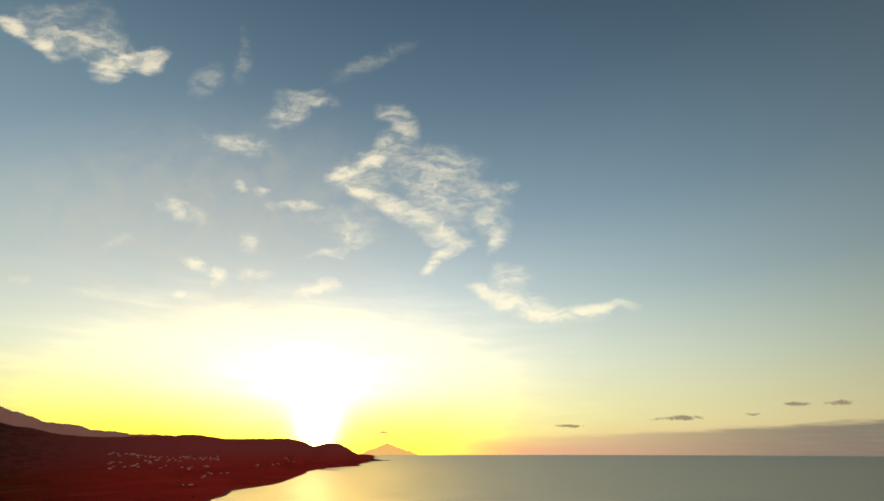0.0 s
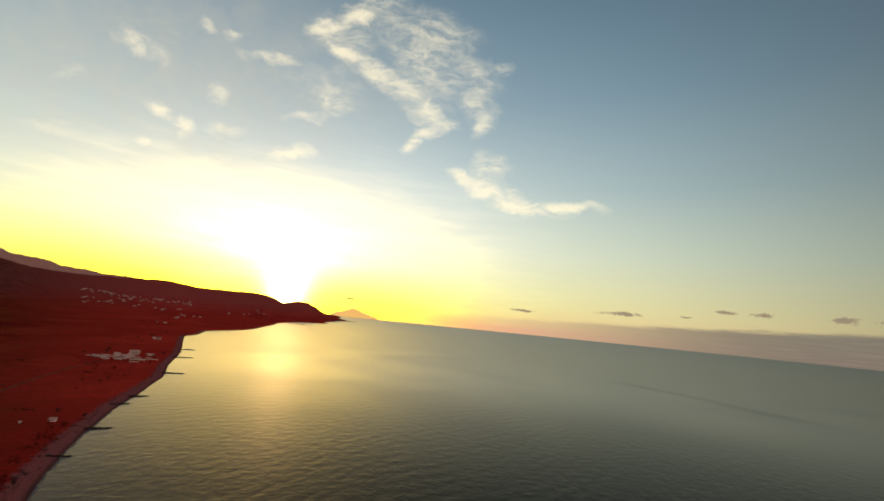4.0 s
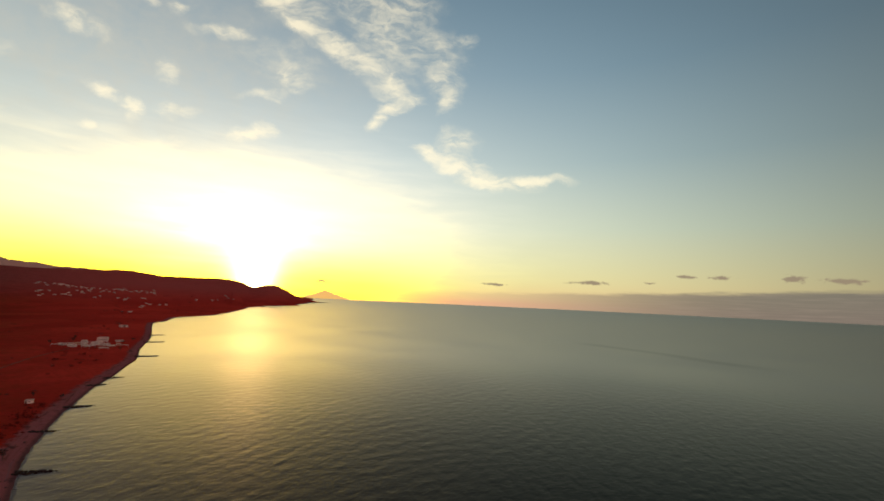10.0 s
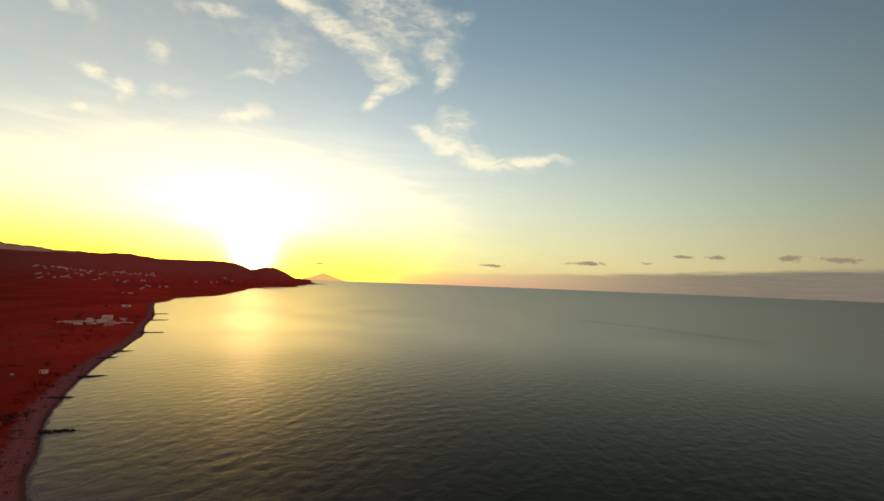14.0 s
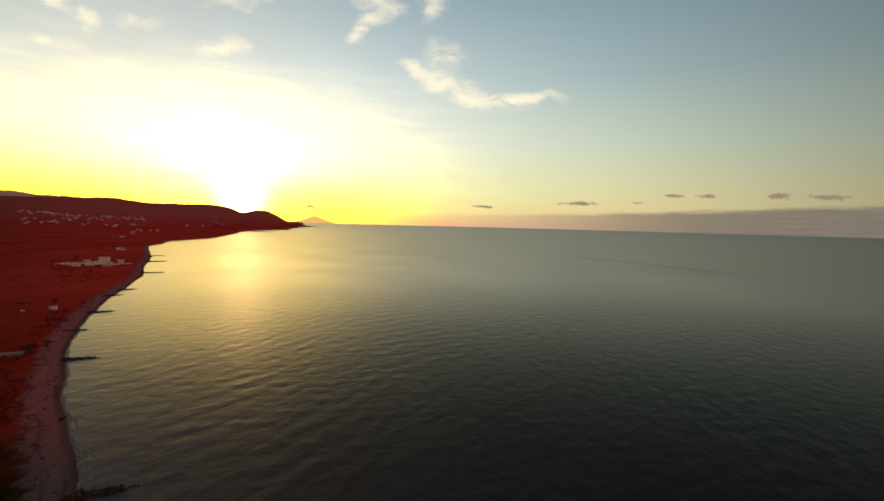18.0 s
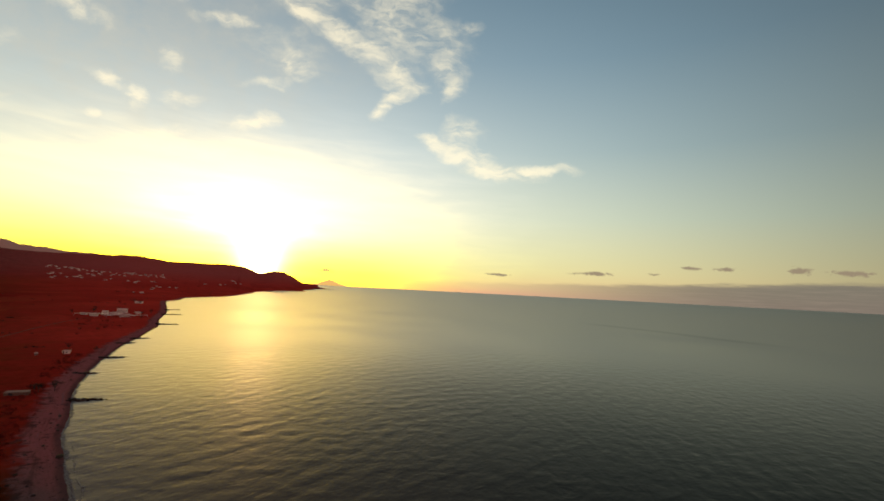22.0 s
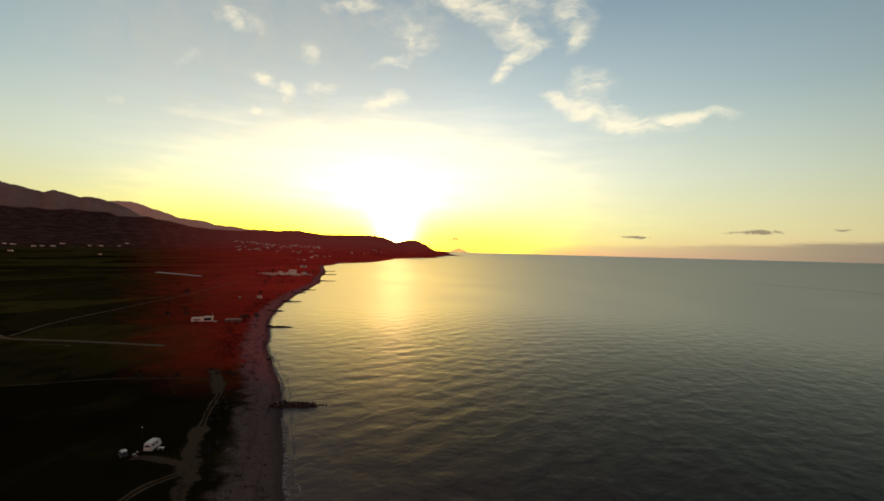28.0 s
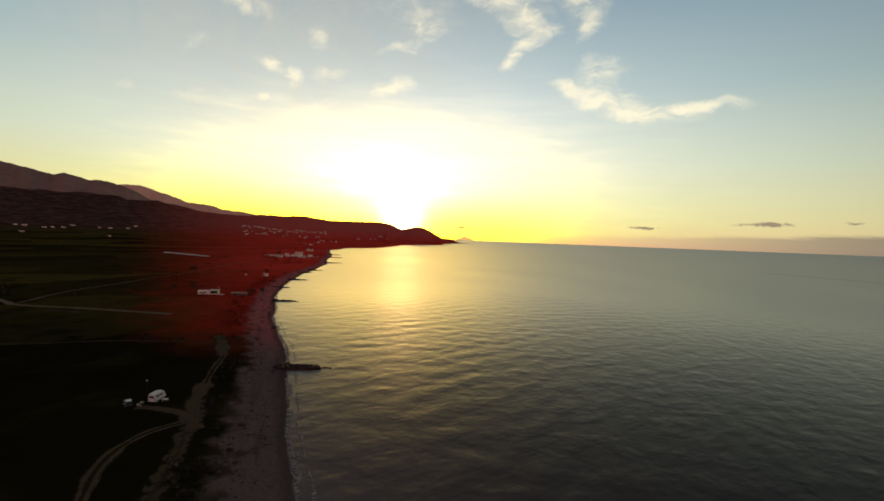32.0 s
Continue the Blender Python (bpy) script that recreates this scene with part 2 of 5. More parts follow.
thick = density(THICK, puff, 1.6, 1.15, 0.32, 0.6, 0.45)
veil = density(VEILS, fine, 2.2, 1.2, 0.36, 0.64, 0.15)
faint = density(FAINT, fine, 2.4, 1.4, 0.36, 0.66, 0.1)
smudge = W.span(W.math("ADD", cloud_field(SMUDGES, W.vec("ADD", flat, W.vec("MULTIPLY", W.vec("SUBTRACT", curl, (0.5, 0.5, 0.5)), (0.02, 0.012, 0.0)))), W.math("MULTIPLY", W.math("SUBTRACT", wisp, 0.5), 2.6)), 0.25, 1.0)
haze = W.math("MULTIPLY", W.span(cloud_field([(330, 400, 470, 190, 0)], bent), 0.0, 1.1), W.math("ADD", W.span(fine, 0.3, 0.7, 0.5, 0.9), W.span(grainy, 0.45, 0.65, 0.0, 0.14)))
cover = W.math("MAXIMUM", W.math("MAXIMUM", W.math("MULTIPLY", thick, 0.95), W.math("MULTIPLY", veil, 0.66)), W.math("MULTIPLY", faint, 0.3))
clear = W.mix(W.math("MULTIPLY", haze, 0.75), clear, W.mix(1.0, W.mix(1.0, clear, (0.5, 0.46, 0.4, 1), "MULTIPLY"), (0.36, 0.33, 0.28, 1), "ADD"))
clear = W.mix(cover, clear, W.mix(1.0, W.mix(1.0, clear, (0.35, 0.35, 0.35, 1), "MULTIPLY"), (0.84, 0.73, 0.5, 1), "ADD"))
# grey-mauve bank low over the sea and dark smudges above it
stretch = W.vec("MULTIPLY", way, (6.0, 6.0, 60.0))
top = W.math("ADD", W.span(side, 14.0, -50.0, 0.6, 2.7, False), W.math("MULTIPLY", W.math("SUBTRACT", W.noise(stretch, 3.0, 4.0), 0.5), 0.9))
bank = W.math("MULTIPLY", W.span(W.math("SUBTRACT", top, elev), -0.25, 0.4), W.span(side, 8.0, -36.0, 0.0, 0.85))
layers = W.noise(W.vec("MULTIPLY", way, (5.0, 5.0, 110.0)), 3.0, 5.0, 0.6)
murk = W.mix(W.span(side, 2.0, -42.0), (0.62, 0.45, 0.27, 1), (0.17, 0.155, 0.135, 1))
murk = W.mix(W.math("MULTIPLY", W.span(layers, 0.4, 0.75), 0.22), murk, (0.42, 0.33, 0.27, 1))
clear = W.mix(bank, clear, murk)
clear = W.mix(W.math("MULTIPLY", smudge, 0.92), clear, (0.31, 0.24, 0.165, 1))
# a hazy island far out on the horizon
peak = W.math("MULTIPLY", W.math("POWER", W.math("ABSOLUTE", W.math("SUBTRACT", side, 11.4)), 0.95), 0.38)
hill = W.math("SUBTRACT", W.math("SUBTRACT", 0.73, peak), elev)
hill = W.math("ADD", hill, W.math("MULTIPLY", W.math("SUBTRACT", W.noise(W.vec("MULTIPLY", way, (1.0, 1.0, 0.0)), 70.0, 4.0), 0.5), 0.5))
clear = W.mix(W.math("MULTIPLY", W.span(hill, -0.03, 0.08), 0.985), clear, (0.86, 0.47, 0.15, 1))
clear = W.mix(1.0, clear, W.mix(disc, (0, 0, 0, 1), (1.0, 0.9, 0.6, 1)), "ADD")
# pink afterglow opposite the sun
belt = W.math("MULTIPLY", W.span(off_sun, 95.0, 140.0), W.math("EXPONENT", W.math("MULTIPLY", W.math("POWER", W.math("DIVIDE", high, 32.0), 2.0), -1.0)))
clear = W.mix(1.0, clear, W.mix(belt, (0, 0, 0, 1), (0.8, 0.42, 0.36, 1)), "ADD")
below = W.span(elev, -0.3, -3.0)
clear = W.mix(below, clear, (0.03, 0.03, 0.028, 1))
W.add("ShaderNodeOutputWorld", None, Surface=W.add("ShaderNodeBackground", None, Color=clear, Strength=1.0).outputs[0])

# ---- materials ----
def material(name):
    m = bpy.data.materials.new(name)
    m.use_nodes = True
    return m, Nodes(m.node_tree)


def finish(n, colour, rough=0.8, bump=None, strength=0.5, distance=0.05, metal=0.0, spec=0.3):
    p = n.add("ShaderNodeBsdfPrincipled", None, Base_Color=colour, Roughness=rough, Metallic=metal)
    n.plug(p.inputs["Specular IOR Level"], spec)
    if bump is not None:
        n.plug(p.inputs["Normal"], n.add("ShaderNodeBump", None, Strength=strength, Distance=distance, Height=bump).outputs[0])
    n.add("ShaderNodeOutputMaterial", None, Surface=p.outputs[0])
    return p


def plain(name, a, b, scale=2.0, rough=0.7, strength=0.3, distance=0.03, metal=0.0, spec=0.3):
    """A worn surface: two colours mixed by grain and by larger stains, and varied from piece to piece."""
    m, n = material(name)
    at = n.add("ShaderNodeTexCoord").outputs["Object"]
    grain, stain = n.noise(at, scale * 6, 5.0), n.noise(at, scale * 0.6, 3.0)
    per = n.add("ShaderNodeObjectInfo").outputs["Random"]
    f = n.math("ADD", n.math("MULTIPLY", grain, 0.45), n.math("ADD", n.math("MULTIPLY", stain, 0.45), n.math("MULTIPLY", n.math("SUBTRACT", per, 0.5), 0.5)), clamp=True)
    finish(n, n.mix(n.span(f, 0.2, 0.75), (*a, 1), (*b, 1)), rough, grain, strength, distance, metal, spec)
    return m


WHITEWASH = plain("whitewash", (0.78, 0.61, 0.53), (0.86, 0.72, 0.64), 0.6)
ROOF_TILE = plain("roof_tile", (0.26, 0.10, 0.06), (0.36, 0.16, 0.10), 1.5)
ROOF_FLAT = plain("flat_roof", (0.56, 0.43, 0.38), (0.68, 0.56, 0.5), 0.8)
SHUTTER = plain("dark_opening", (0.02, 0.022, 0.025), (0.05, 0.05, 0.055), 2.0, 0.25, spec=0.5)
TIMBER = plain("weathered_timber", (0.12, 0.06, 0.042), (0.2, 0.11, 0.08), 2.0)
ROCK = plain("wet_rock", (0.03, 0.017, 0.014), (0.06, 0.036, 0.03), 1.2, 0.7, 0.8, 0.08, spec=0.12)
FILM = plain("greenhouse_film", (0.42, 0.34, 0.31), (0.55, 0.46, 0.42), 0.5, 0.35)
METAL = plain("painted_metal", (0.5, 0.5, 0.49), (0.62, 0.62, 0.6), 1.0, 0.35, 0.05)
RUBBER = plain("black_rubber", (0.012, 0.012, 0.012), (0.03, 0.03, 0.03), 4.0, 0.8)


def track_material(name, pale, dark, rutted, ragged):
    """Bare earth along a ribbon: grass creeps in from the sides and, on a rutted track, stands between the wheel marks."""
    m, n = material(name)
    at = n.add("ShaderNodeNewGeometry").outputs["Position"]
    across = n.add("ShaderNodeAttribute")
    across.attribute_name = "across"
    off = n.math("ABSOLUTE", across.outputs["Fac"])
    grain, patch = n.noise(at, 2.5, 6.0, 0.65), n.noise(at, 0.45, 5.0, 0.62, 0.6)
    shift = n.math("MULTIPLY", n.math("SUBTRACT", patch, 0.5), ragged)
    dirt = n.mix(grain, (*dark, 1), (*pale, 1))
    grass = n.span(n.math("ADD", off, shift), 0.5, 0.85)
    middle = n.math("MULTIPLY", n.span(n.math("ADD", off, n.math("MULTIPLY", shift, -0.5)), 0.3, 0.12), rutted)
    earth = n.add("ShaderNodeBsdfPrincipled", None, Base_Color=dirt, Roughness=0.95)
    n.plug(earth.inputs["Specular IOR Level"], 0.0)
    n.plug(earth.inputs["Normal"], n.add("ShaderNodeBump", None, Strength=0.6, Distance=0.06, Height=grain).outputs[0])
    gap = n.math("MAXIMUM", grass, middle)
    both = n.add("ShaderNodeMixShader", None, i0=gap, i1=earth.outputs[0], i2=n.add("ShaderNodeBsdfTransparent").outputs[0])
    n.add("ShaderNodeOutputMaterial", None, Surface=both.outputs[0])
    return m


TRACK = track_material("rutted_dirt_track", (0.1, 0.073, 0.046), (0.05, 0.036, 0.022), 0.75, 0.9)
BARE = track_material("trodden_bare_earth", (0.1, 0.074, 0.048), (0.05, 0.036, 0.023), 0.0, 1.6)
SCRUFFY = track_material("broken_footpath", (0.085, 0.062, 0.04), (0.042, 0.03, 0.019), 0.3, 3.4)
ROAD = track_material("pale_dirt_road", (0.2, 0.15, 0.105), (0.11, 0.08, 0.056), 0.2, 0.5)
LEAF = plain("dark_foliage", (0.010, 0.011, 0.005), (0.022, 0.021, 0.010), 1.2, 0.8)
# foliage with the red of the sun flare put into its colour
FLARE_SCRUB = plain("flare_red_scrub", (0.2, 0.02, 0.012), (0.32, 0.034, 0.018), 1.2, 0.9)
BARK = plain("bark", (0.05, 0.035, 0.025), (0.1, 0.075, 0.055), 3.0, 0.9)


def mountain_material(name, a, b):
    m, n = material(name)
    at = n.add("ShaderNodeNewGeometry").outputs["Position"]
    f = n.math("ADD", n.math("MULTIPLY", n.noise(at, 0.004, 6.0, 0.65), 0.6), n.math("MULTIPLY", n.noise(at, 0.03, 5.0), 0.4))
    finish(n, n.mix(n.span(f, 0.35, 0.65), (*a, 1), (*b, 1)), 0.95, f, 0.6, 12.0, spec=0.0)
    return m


# distance haze is painted into both slope colours, paler for the far ridge
MOUNTAIN_NEAR = mountain_material("haze_mauve_slope", (0.25, 0.155, 0.13), (0.33, 0.21, 0.175))
MOUNTAIN_FAR = mountain_material("haze_pale_slope", (0.78, 0.42, 0.31), (0.85, 0.5, 0.38))

# ---- the lie of the land ----
HUB = (0.0, -27.0)
SHORE = [(600, -6000), (540, -1620), (270, -648), (108, -270), (40.5, -128.2), (10.8, -67.5), (-10.8, -27), (-29.7, 6.8), (-44.5, 29.7), (-48.6, 35.1), (-54, 41.9), (-59.4, 48.6),
         (-63.5, 55.4), (-68.8, 63.5), (-77, 74.3), (-85, 86.4), (-91.8, 97.2), (-104, 113.4), (-114.8, 125.5), (-124.2, 137.7), (-141.8, 157.9), (-159.3, 185), (-175.5, 207.9), (-187.7, 224.1),
         (-202.5, 248.4), (-213.3, 268.7), (-224.1, 287.6), (-240.3, 319.9), (-249.8, 341.6), (-268.7, 382.1), (-279.4, 407.7), (-287.6, 430.7), (-298.4, 461.7), (-325.4, 526.5),
         (-337.5, 560.3), (-367.2, 614.3), (-392.9, 658.8), (-461.7, 801.9), (-533.2, 931.5), (-596.7, 1039.5), (-668.2, 1167.8), (-684.5, 1262.3), (-752, 1424.3), (-745.2, 1525.5)]
SHORE += [(-734.4, 1671.3), (-770.9, 1864.4), (-810, 2025), (-904.5, 2430), (-969.9, 2616.5), (-995.6, 2860.3), (-1010, 3080), (-930, 3240), (-843, 3370), (-905, 3480),
          (-945, 3602), (-925, 3916), (-955, 4010), (-845, 4135), (-1000, 4300), (-1050, 4645), (-1115.7, 4780.7), (-1594.2, 4974.8), (-3000, 5600)]
LAND = SHORE + [(-7000, 7000), (-7000, -6000)]


def curve_of(stops):
    xs, ys = zip(*stops)
    return lambda v: np.interp(v, xs, ys)


# height of the skyline over the level, in degrees, by azimuth
# around azimuth 19.8 the saddle is cut deeper to stand in for sun glare
RIDGE = curve_of([(8, -1.2), (12.0, -0.55), (13.4, -0.12), (14.6, -0.08), (15.9, 0.57), (17.0, 1.0), (18.1, 1.05), (18.9, 0.92), (19.4, 0.74), (19.8, 0.64), (20.2, 0.78), (20.8, 1.11), (21.5, 1.33),
                  (22.7, 1.51), (26.4, 1.46), (29.3, 1.41), (31.7, 1.77), (33.5, 1.8), (34.4, 1.68), (37, 1.62), (40, 1.47), (43.5, 1.64), (45.4, 2.07), (48, 2.55),
                  (50.6, 2.42), (51.4, 2.72), (53.8, 2.84), (55.3, 2.74), (59.3, 2.72), (70, 3.2), (90, 3.5), (140, 2.5), (180, 1.5)])
RIDGE_AT = curve_of([(8, 4500), (13, 4250), (18, 4200), (23, 4350), (35, 4500), (45, 4200), (60, 3900), (180, 3900)])
FOOT_AT = curve_of([(8, 3700), (16, 3300), (24, 2200), (35, 1950), (50, 1750), (180, 1600)])
MID_H = 86.0


def sea_z(x, y):
    d = np.hypot(x - HUB[0], y - HUB[1])
    return 54.0 * np.clip((d - 2700) / 2150, 0, None) ** 2.5


def shore_distance(x, y):
    """Metres inland of the waterline; negative over the sea."""
    x, y = np.asarray(x, float), np.asarray(y, float)
    best = np.full(x.shape, 1e18)
    inside = np.zeros(x.shape, bool)
    for (ax, ay), (bx, by) in zip(LAND, LAND[1:] + LAND[:1]):
        dx, dy = bx - ax, by - ay
        if (ax, ay) in SHORE and (bx, by) in SHORE:
            t = np.clip(((x - ax) * dx + (y - ay) * dy) / (dx * dx + dy * dy), 0, 1)
            best = np.minimum(best, (x - ax - t * dx) ** 2 + (y - ay - t * dy) ** 2)
        if ay != by:
            cross = ((ay > y) != (by > y)) & (x < (bx - ax) * (y - ay) / (by - ay) + ax)
            inside ^= cross
    return np.where(inside, 1, -1) * np.sqrt(best)


def ripple(x, y, size, seed=0.0):
    """Smooth cheap undulation between -1 and 1."""
    a, b = x / size + seed, y / size - 0.7 * seed
    return (np.sin(a * 1.7 + np.sin(b * 1.3) * 1.4) + np.sin(b * 2.1 + np.sin(a * 0.9 + 1.0) * 1.6) + np.sin((a + b) * 1.1 + 2.0)) / 3


def land_z(x, y):
    x, y = np.asarray(x, float), np.asarray(y, float)
    sd = shore_distance(x, y) + ripple(x, y, 4.0) * 0.5 * np.clip(1 - np.hypot(x, y) / 800, 0, 1)
    az, d = np.degrees(np.arctan2(-(x - HUB[0]), y - HUB[1])), np.hypot(x - HUB[0], y - HUB[1])
    az = np.where(az < -100, az + 360, az)
    beach = np.where(sd < 0, sd * 0.12, 2.0 * (1 - np.exp(-np.clip(sd, 0, None) / 15)))
    plain_z = beach + np.clip(sd - 24, 0, 700) * 0.003 + ripple(x, y, 45) * 0.25 * np.clip((sd - 20) / 40, 0, 1)
    top, at, foot = MID_H + RIDGE_AT(az) * np.tan(np.radians(RIDGE(az))), RIDGE_AT(az), FOOT_AT(az)
    u = np.clip((d - foot) / (at - foot), 0, None)
    rise = np.where(u < 1, u ** 1.7, 1 - 0.25 * np.clip(u - 1, 0, 1.5))
    lumps = 1 + 0.12 * ripple(x, y, 260, 3) * np.sin(np.clip(u, 0, 1) * 3.14) + 0.02 * ripple(x, y, 50, 5)
    base = sea_z(x, y)
    hill = np.clip(top - base - 4, 0, None) * rise * lumps * np.clip(sd / np.where(az < 22, 260, 480), 0, 1) ** 0.7
    return np.maximum(plain_z, -5) + base + np.where(sd > 0, hill, 0)


def ground_at(x, y):
    return float(land_z(np.array([x]), np.array([y]))[0])


def sheet(name, verts, faces, mat, label="", category="", kind="structure", smooth=True):
    me = bpy.data.meshes.new(name)
    verts, faces = np.asarray(verts, np.float32), np.asarray(faces, np.int32)
    me.vertices.add(len(verts))
    me.vertices.foreach_set("co", verts.ravel())
    me.loops.add(faces.size)
    me.loops.foreach_set("vertex_index", faces.ravel())
    me.polygons.add(len(faces))
    me.polygons.foreach_set("loop_start", np.arange(0, faces.size, 4, dtype=np.int32))
    me.polygons.foreach_set("use_smooth", np.full(len(faces), smooth))
    me.update(calc_edges=True)
    me.validate()
    me.materials.append(mat)
    return tagged(new(name, me), label, category, "", kind)


def quads(rows, cols, wrap=False):
    i, j = np.meshgrid(np.arange(rows - 1), np.arange(cols if wrap else cols - 1), indexing="ij")
    i, j, k = i.ravel(), j.ravel(), (j.ravel() + 1) % cols
    return np.stack([i * cols + j, (i + 1) * cols + j, (i + 1) * cols + k, i * cols + k], -1)


def ground_material():
    m, n = material("coastal_ground")
    at = n.add("ShaderNodeNewGeometry").outputs["Position"]
    inland = n.add("ShaderNodeAttribute")
    inland.attribute_name = "inland"
    inland = inland.outputs["Fac"]
    wild = n.noise(at, 0.05, 5.0)
    grain, mottled = n.noise(at, 1.6, 6.0, 0.65), n.noise(at, 0.22, 5.0, 0.6)
    # fields: each parcel its own tone; the red is sun flare put into the colour
    warp = n.vec("ADD", at, n.vec("MULTIPLY", n.vec("SUBTRACT", n.add("ShaderNodeTexNoise", None, Vector=at, Scale=0.01).outputs["Color"], (0.5, 0.5, 0.5)), (60, 60, 0)))
    cell = n.add("ShaderNodeTexVoronoi", None, Vector=n.vec("MULTIPLY", warp, (1, 0.55, 0)), Scale=0.011)
    parcel = n.add("ShaderNodeSeparateColor", None, Color=cell.outputs["Color"])
    sep = n.add("ShaderNodeSeparateXYZ", None, Vector=at)
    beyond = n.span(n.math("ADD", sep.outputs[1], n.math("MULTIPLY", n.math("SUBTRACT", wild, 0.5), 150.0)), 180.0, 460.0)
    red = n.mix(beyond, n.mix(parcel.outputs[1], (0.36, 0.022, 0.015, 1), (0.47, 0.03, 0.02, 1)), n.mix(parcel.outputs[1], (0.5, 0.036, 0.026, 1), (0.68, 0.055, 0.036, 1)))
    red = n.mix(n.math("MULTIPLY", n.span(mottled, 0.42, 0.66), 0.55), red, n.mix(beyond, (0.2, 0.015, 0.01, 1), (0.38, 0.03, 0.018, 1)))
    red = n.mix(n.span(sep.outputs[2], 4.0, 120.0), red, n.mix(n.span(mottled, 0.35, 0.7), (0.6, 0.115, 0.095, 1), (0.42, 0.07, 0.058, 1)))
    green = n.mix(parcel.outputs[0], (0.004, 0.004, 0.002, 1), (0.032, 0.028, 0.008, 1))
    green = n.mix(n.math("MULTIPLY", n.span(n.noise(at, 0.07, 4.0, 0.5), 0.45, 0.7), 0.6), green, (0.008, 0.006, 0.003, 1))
    # flare red is painted on the land, but not on the green flat by the beach
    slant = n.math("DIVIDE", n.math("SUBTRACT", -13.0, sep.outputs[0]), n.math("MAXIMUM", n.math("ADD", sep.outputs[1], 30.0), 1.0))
    untinted = n.span(n.math("ADD", slant, n.math("MULTIPLY", n.math("SUBTRACT", wild, 0.5), 0.4)), 0.58, 1.25)
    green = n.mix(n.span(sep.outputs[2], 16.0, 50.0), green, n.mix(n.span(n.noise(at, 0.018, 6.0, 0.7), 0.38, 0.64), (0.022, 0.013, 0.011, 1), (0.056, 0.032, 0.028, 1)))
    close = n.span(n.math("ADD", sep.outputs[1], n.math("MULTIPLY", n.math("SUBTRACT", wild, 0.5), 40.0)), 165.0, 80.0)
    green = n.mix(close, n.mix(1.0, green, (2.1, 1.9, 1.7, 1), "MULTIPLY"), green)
    untinted = n.math("MAXIMUM", untinted, close)
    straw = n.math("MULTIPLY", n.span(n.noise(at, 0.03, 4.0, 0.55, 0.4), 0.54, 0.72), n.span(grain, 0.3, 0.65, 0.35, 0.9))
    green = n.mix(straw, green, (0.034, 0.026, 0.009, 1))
    land = n.mix(untinted, red, green)
    land = n.mix(n.math("MULTIPLY", n.span(grain, 0.5, 0.8), 0.3), land, n.mix(untinted, (0.12, 0.014, 0.009, 1), (0.008, 0.006, 0.003, 1)))
    pebble = n.add("ShaderNodeTexVoronoi", None, Vector=at, Scale=2.2)
    # farther along, the sand too has the red flare painted into its colour
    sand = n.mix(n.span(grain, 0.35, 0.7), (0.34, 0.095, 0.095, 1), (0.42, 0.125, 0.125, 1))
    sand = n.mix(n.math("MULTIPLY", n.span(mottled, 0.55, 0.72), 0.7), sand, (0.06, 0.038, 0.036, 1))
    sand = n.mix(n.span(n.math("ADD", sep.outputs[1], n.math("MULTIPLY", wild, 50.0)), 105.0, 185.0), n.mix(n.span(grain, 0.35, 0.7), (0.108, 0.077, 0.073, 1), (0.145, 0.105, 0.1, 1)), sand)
    strand = n.add("ShaderNodeCombineXYZ", None, X=n.math("MULTIPLY", inland, 0.42), Y=n.math("MULTIPLY", sep.outputs[1], 0.035)).outputs[0]
    lines = n.noise(strand, 1.0, 5.0, 0.6, 0.4)
    sand = n.mix(n.math("MULTIPLY", n.span(lines, 0.52, 0.68), 0.55), sand, (0.05, 0.032, 0.03, 1))
    sand = n.mix(n.math("MULTIPLY", n.span(lines, 0.42, 0.3), 0.5), sand, (0.17, 0.125, 0.13, 1))
    patchy = n.math("ADD", n.noise(at, 0.14, 5.0, 0.6, 0.5), n.span(inland, 4.0, 15.0, -0.12, 0.08, False))
    sand = n.mix(n.math("MULTIPLY", n.span(patchy, 0.5, 0.64), 0.75), sand, (0.035, 0.023, 0.018, 1))
    wet = n.span(inland, 4.0, 1.0)
    sand = n.mix(n.math("MULTIPLY", wet, 0.6), sand, (0.05, 0.04, 0.038, 1))
    edge = n.span(n.math("ADD", inland, n.math("MULTIPLY", n.math("SUBTRACT", n.noise(at, 0.16, 5.0, 0.6), 0.5), 15.0)), 10.0, 15.5)
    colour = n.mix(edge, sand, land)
    height = n.math("ADD", n.math("MULTIPLY", grain, 0.5), n.math("ADD", mottled, n.math("MULTIPLY", pebble.outputs["Distance"], 0.15)))
    finish(n, colour, n.math("SUBTRACT", 0.95, n.math("MULTIPLY", wet, 0.3)), height, 0.75, 0.7, spec=0.0)
    return m


az = np.concatenate([np.arange(-60, 8, 4.0), np.arange(8, 63, 0.13), np.arange(63, 300, 3.0)])
ring = 9 * 1.0122 ** np.arange(528)
ring = np.append(ring[ring < 4900], 4900)
RR, AZ = np.meshgrid(ring, np.radians(az), indexing="ij")
GX, GY = HUB[0] - RR * np.sin(AZ), HUB[1] + RR * np.cos(AZ)
GZ = land_z(GX, GY)
faces = quads(len(ring), len(az), True)
depth_of = (GZ - sea_z(GX, GY)).ravel()
faces = faces[(depth_of[faces] > -1.2).any(1)]
used, faces = np.unique(faces, return_inverse=True)
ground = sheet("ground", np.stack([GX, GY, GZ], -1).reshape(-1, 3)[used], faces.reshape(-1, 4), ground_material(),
               "dark coastal plain with fields, hills and a pebble beach, reddened by sun flare", "ground")
layer = ground.data.attributes.new("inland", "FLOAT", "POINT")
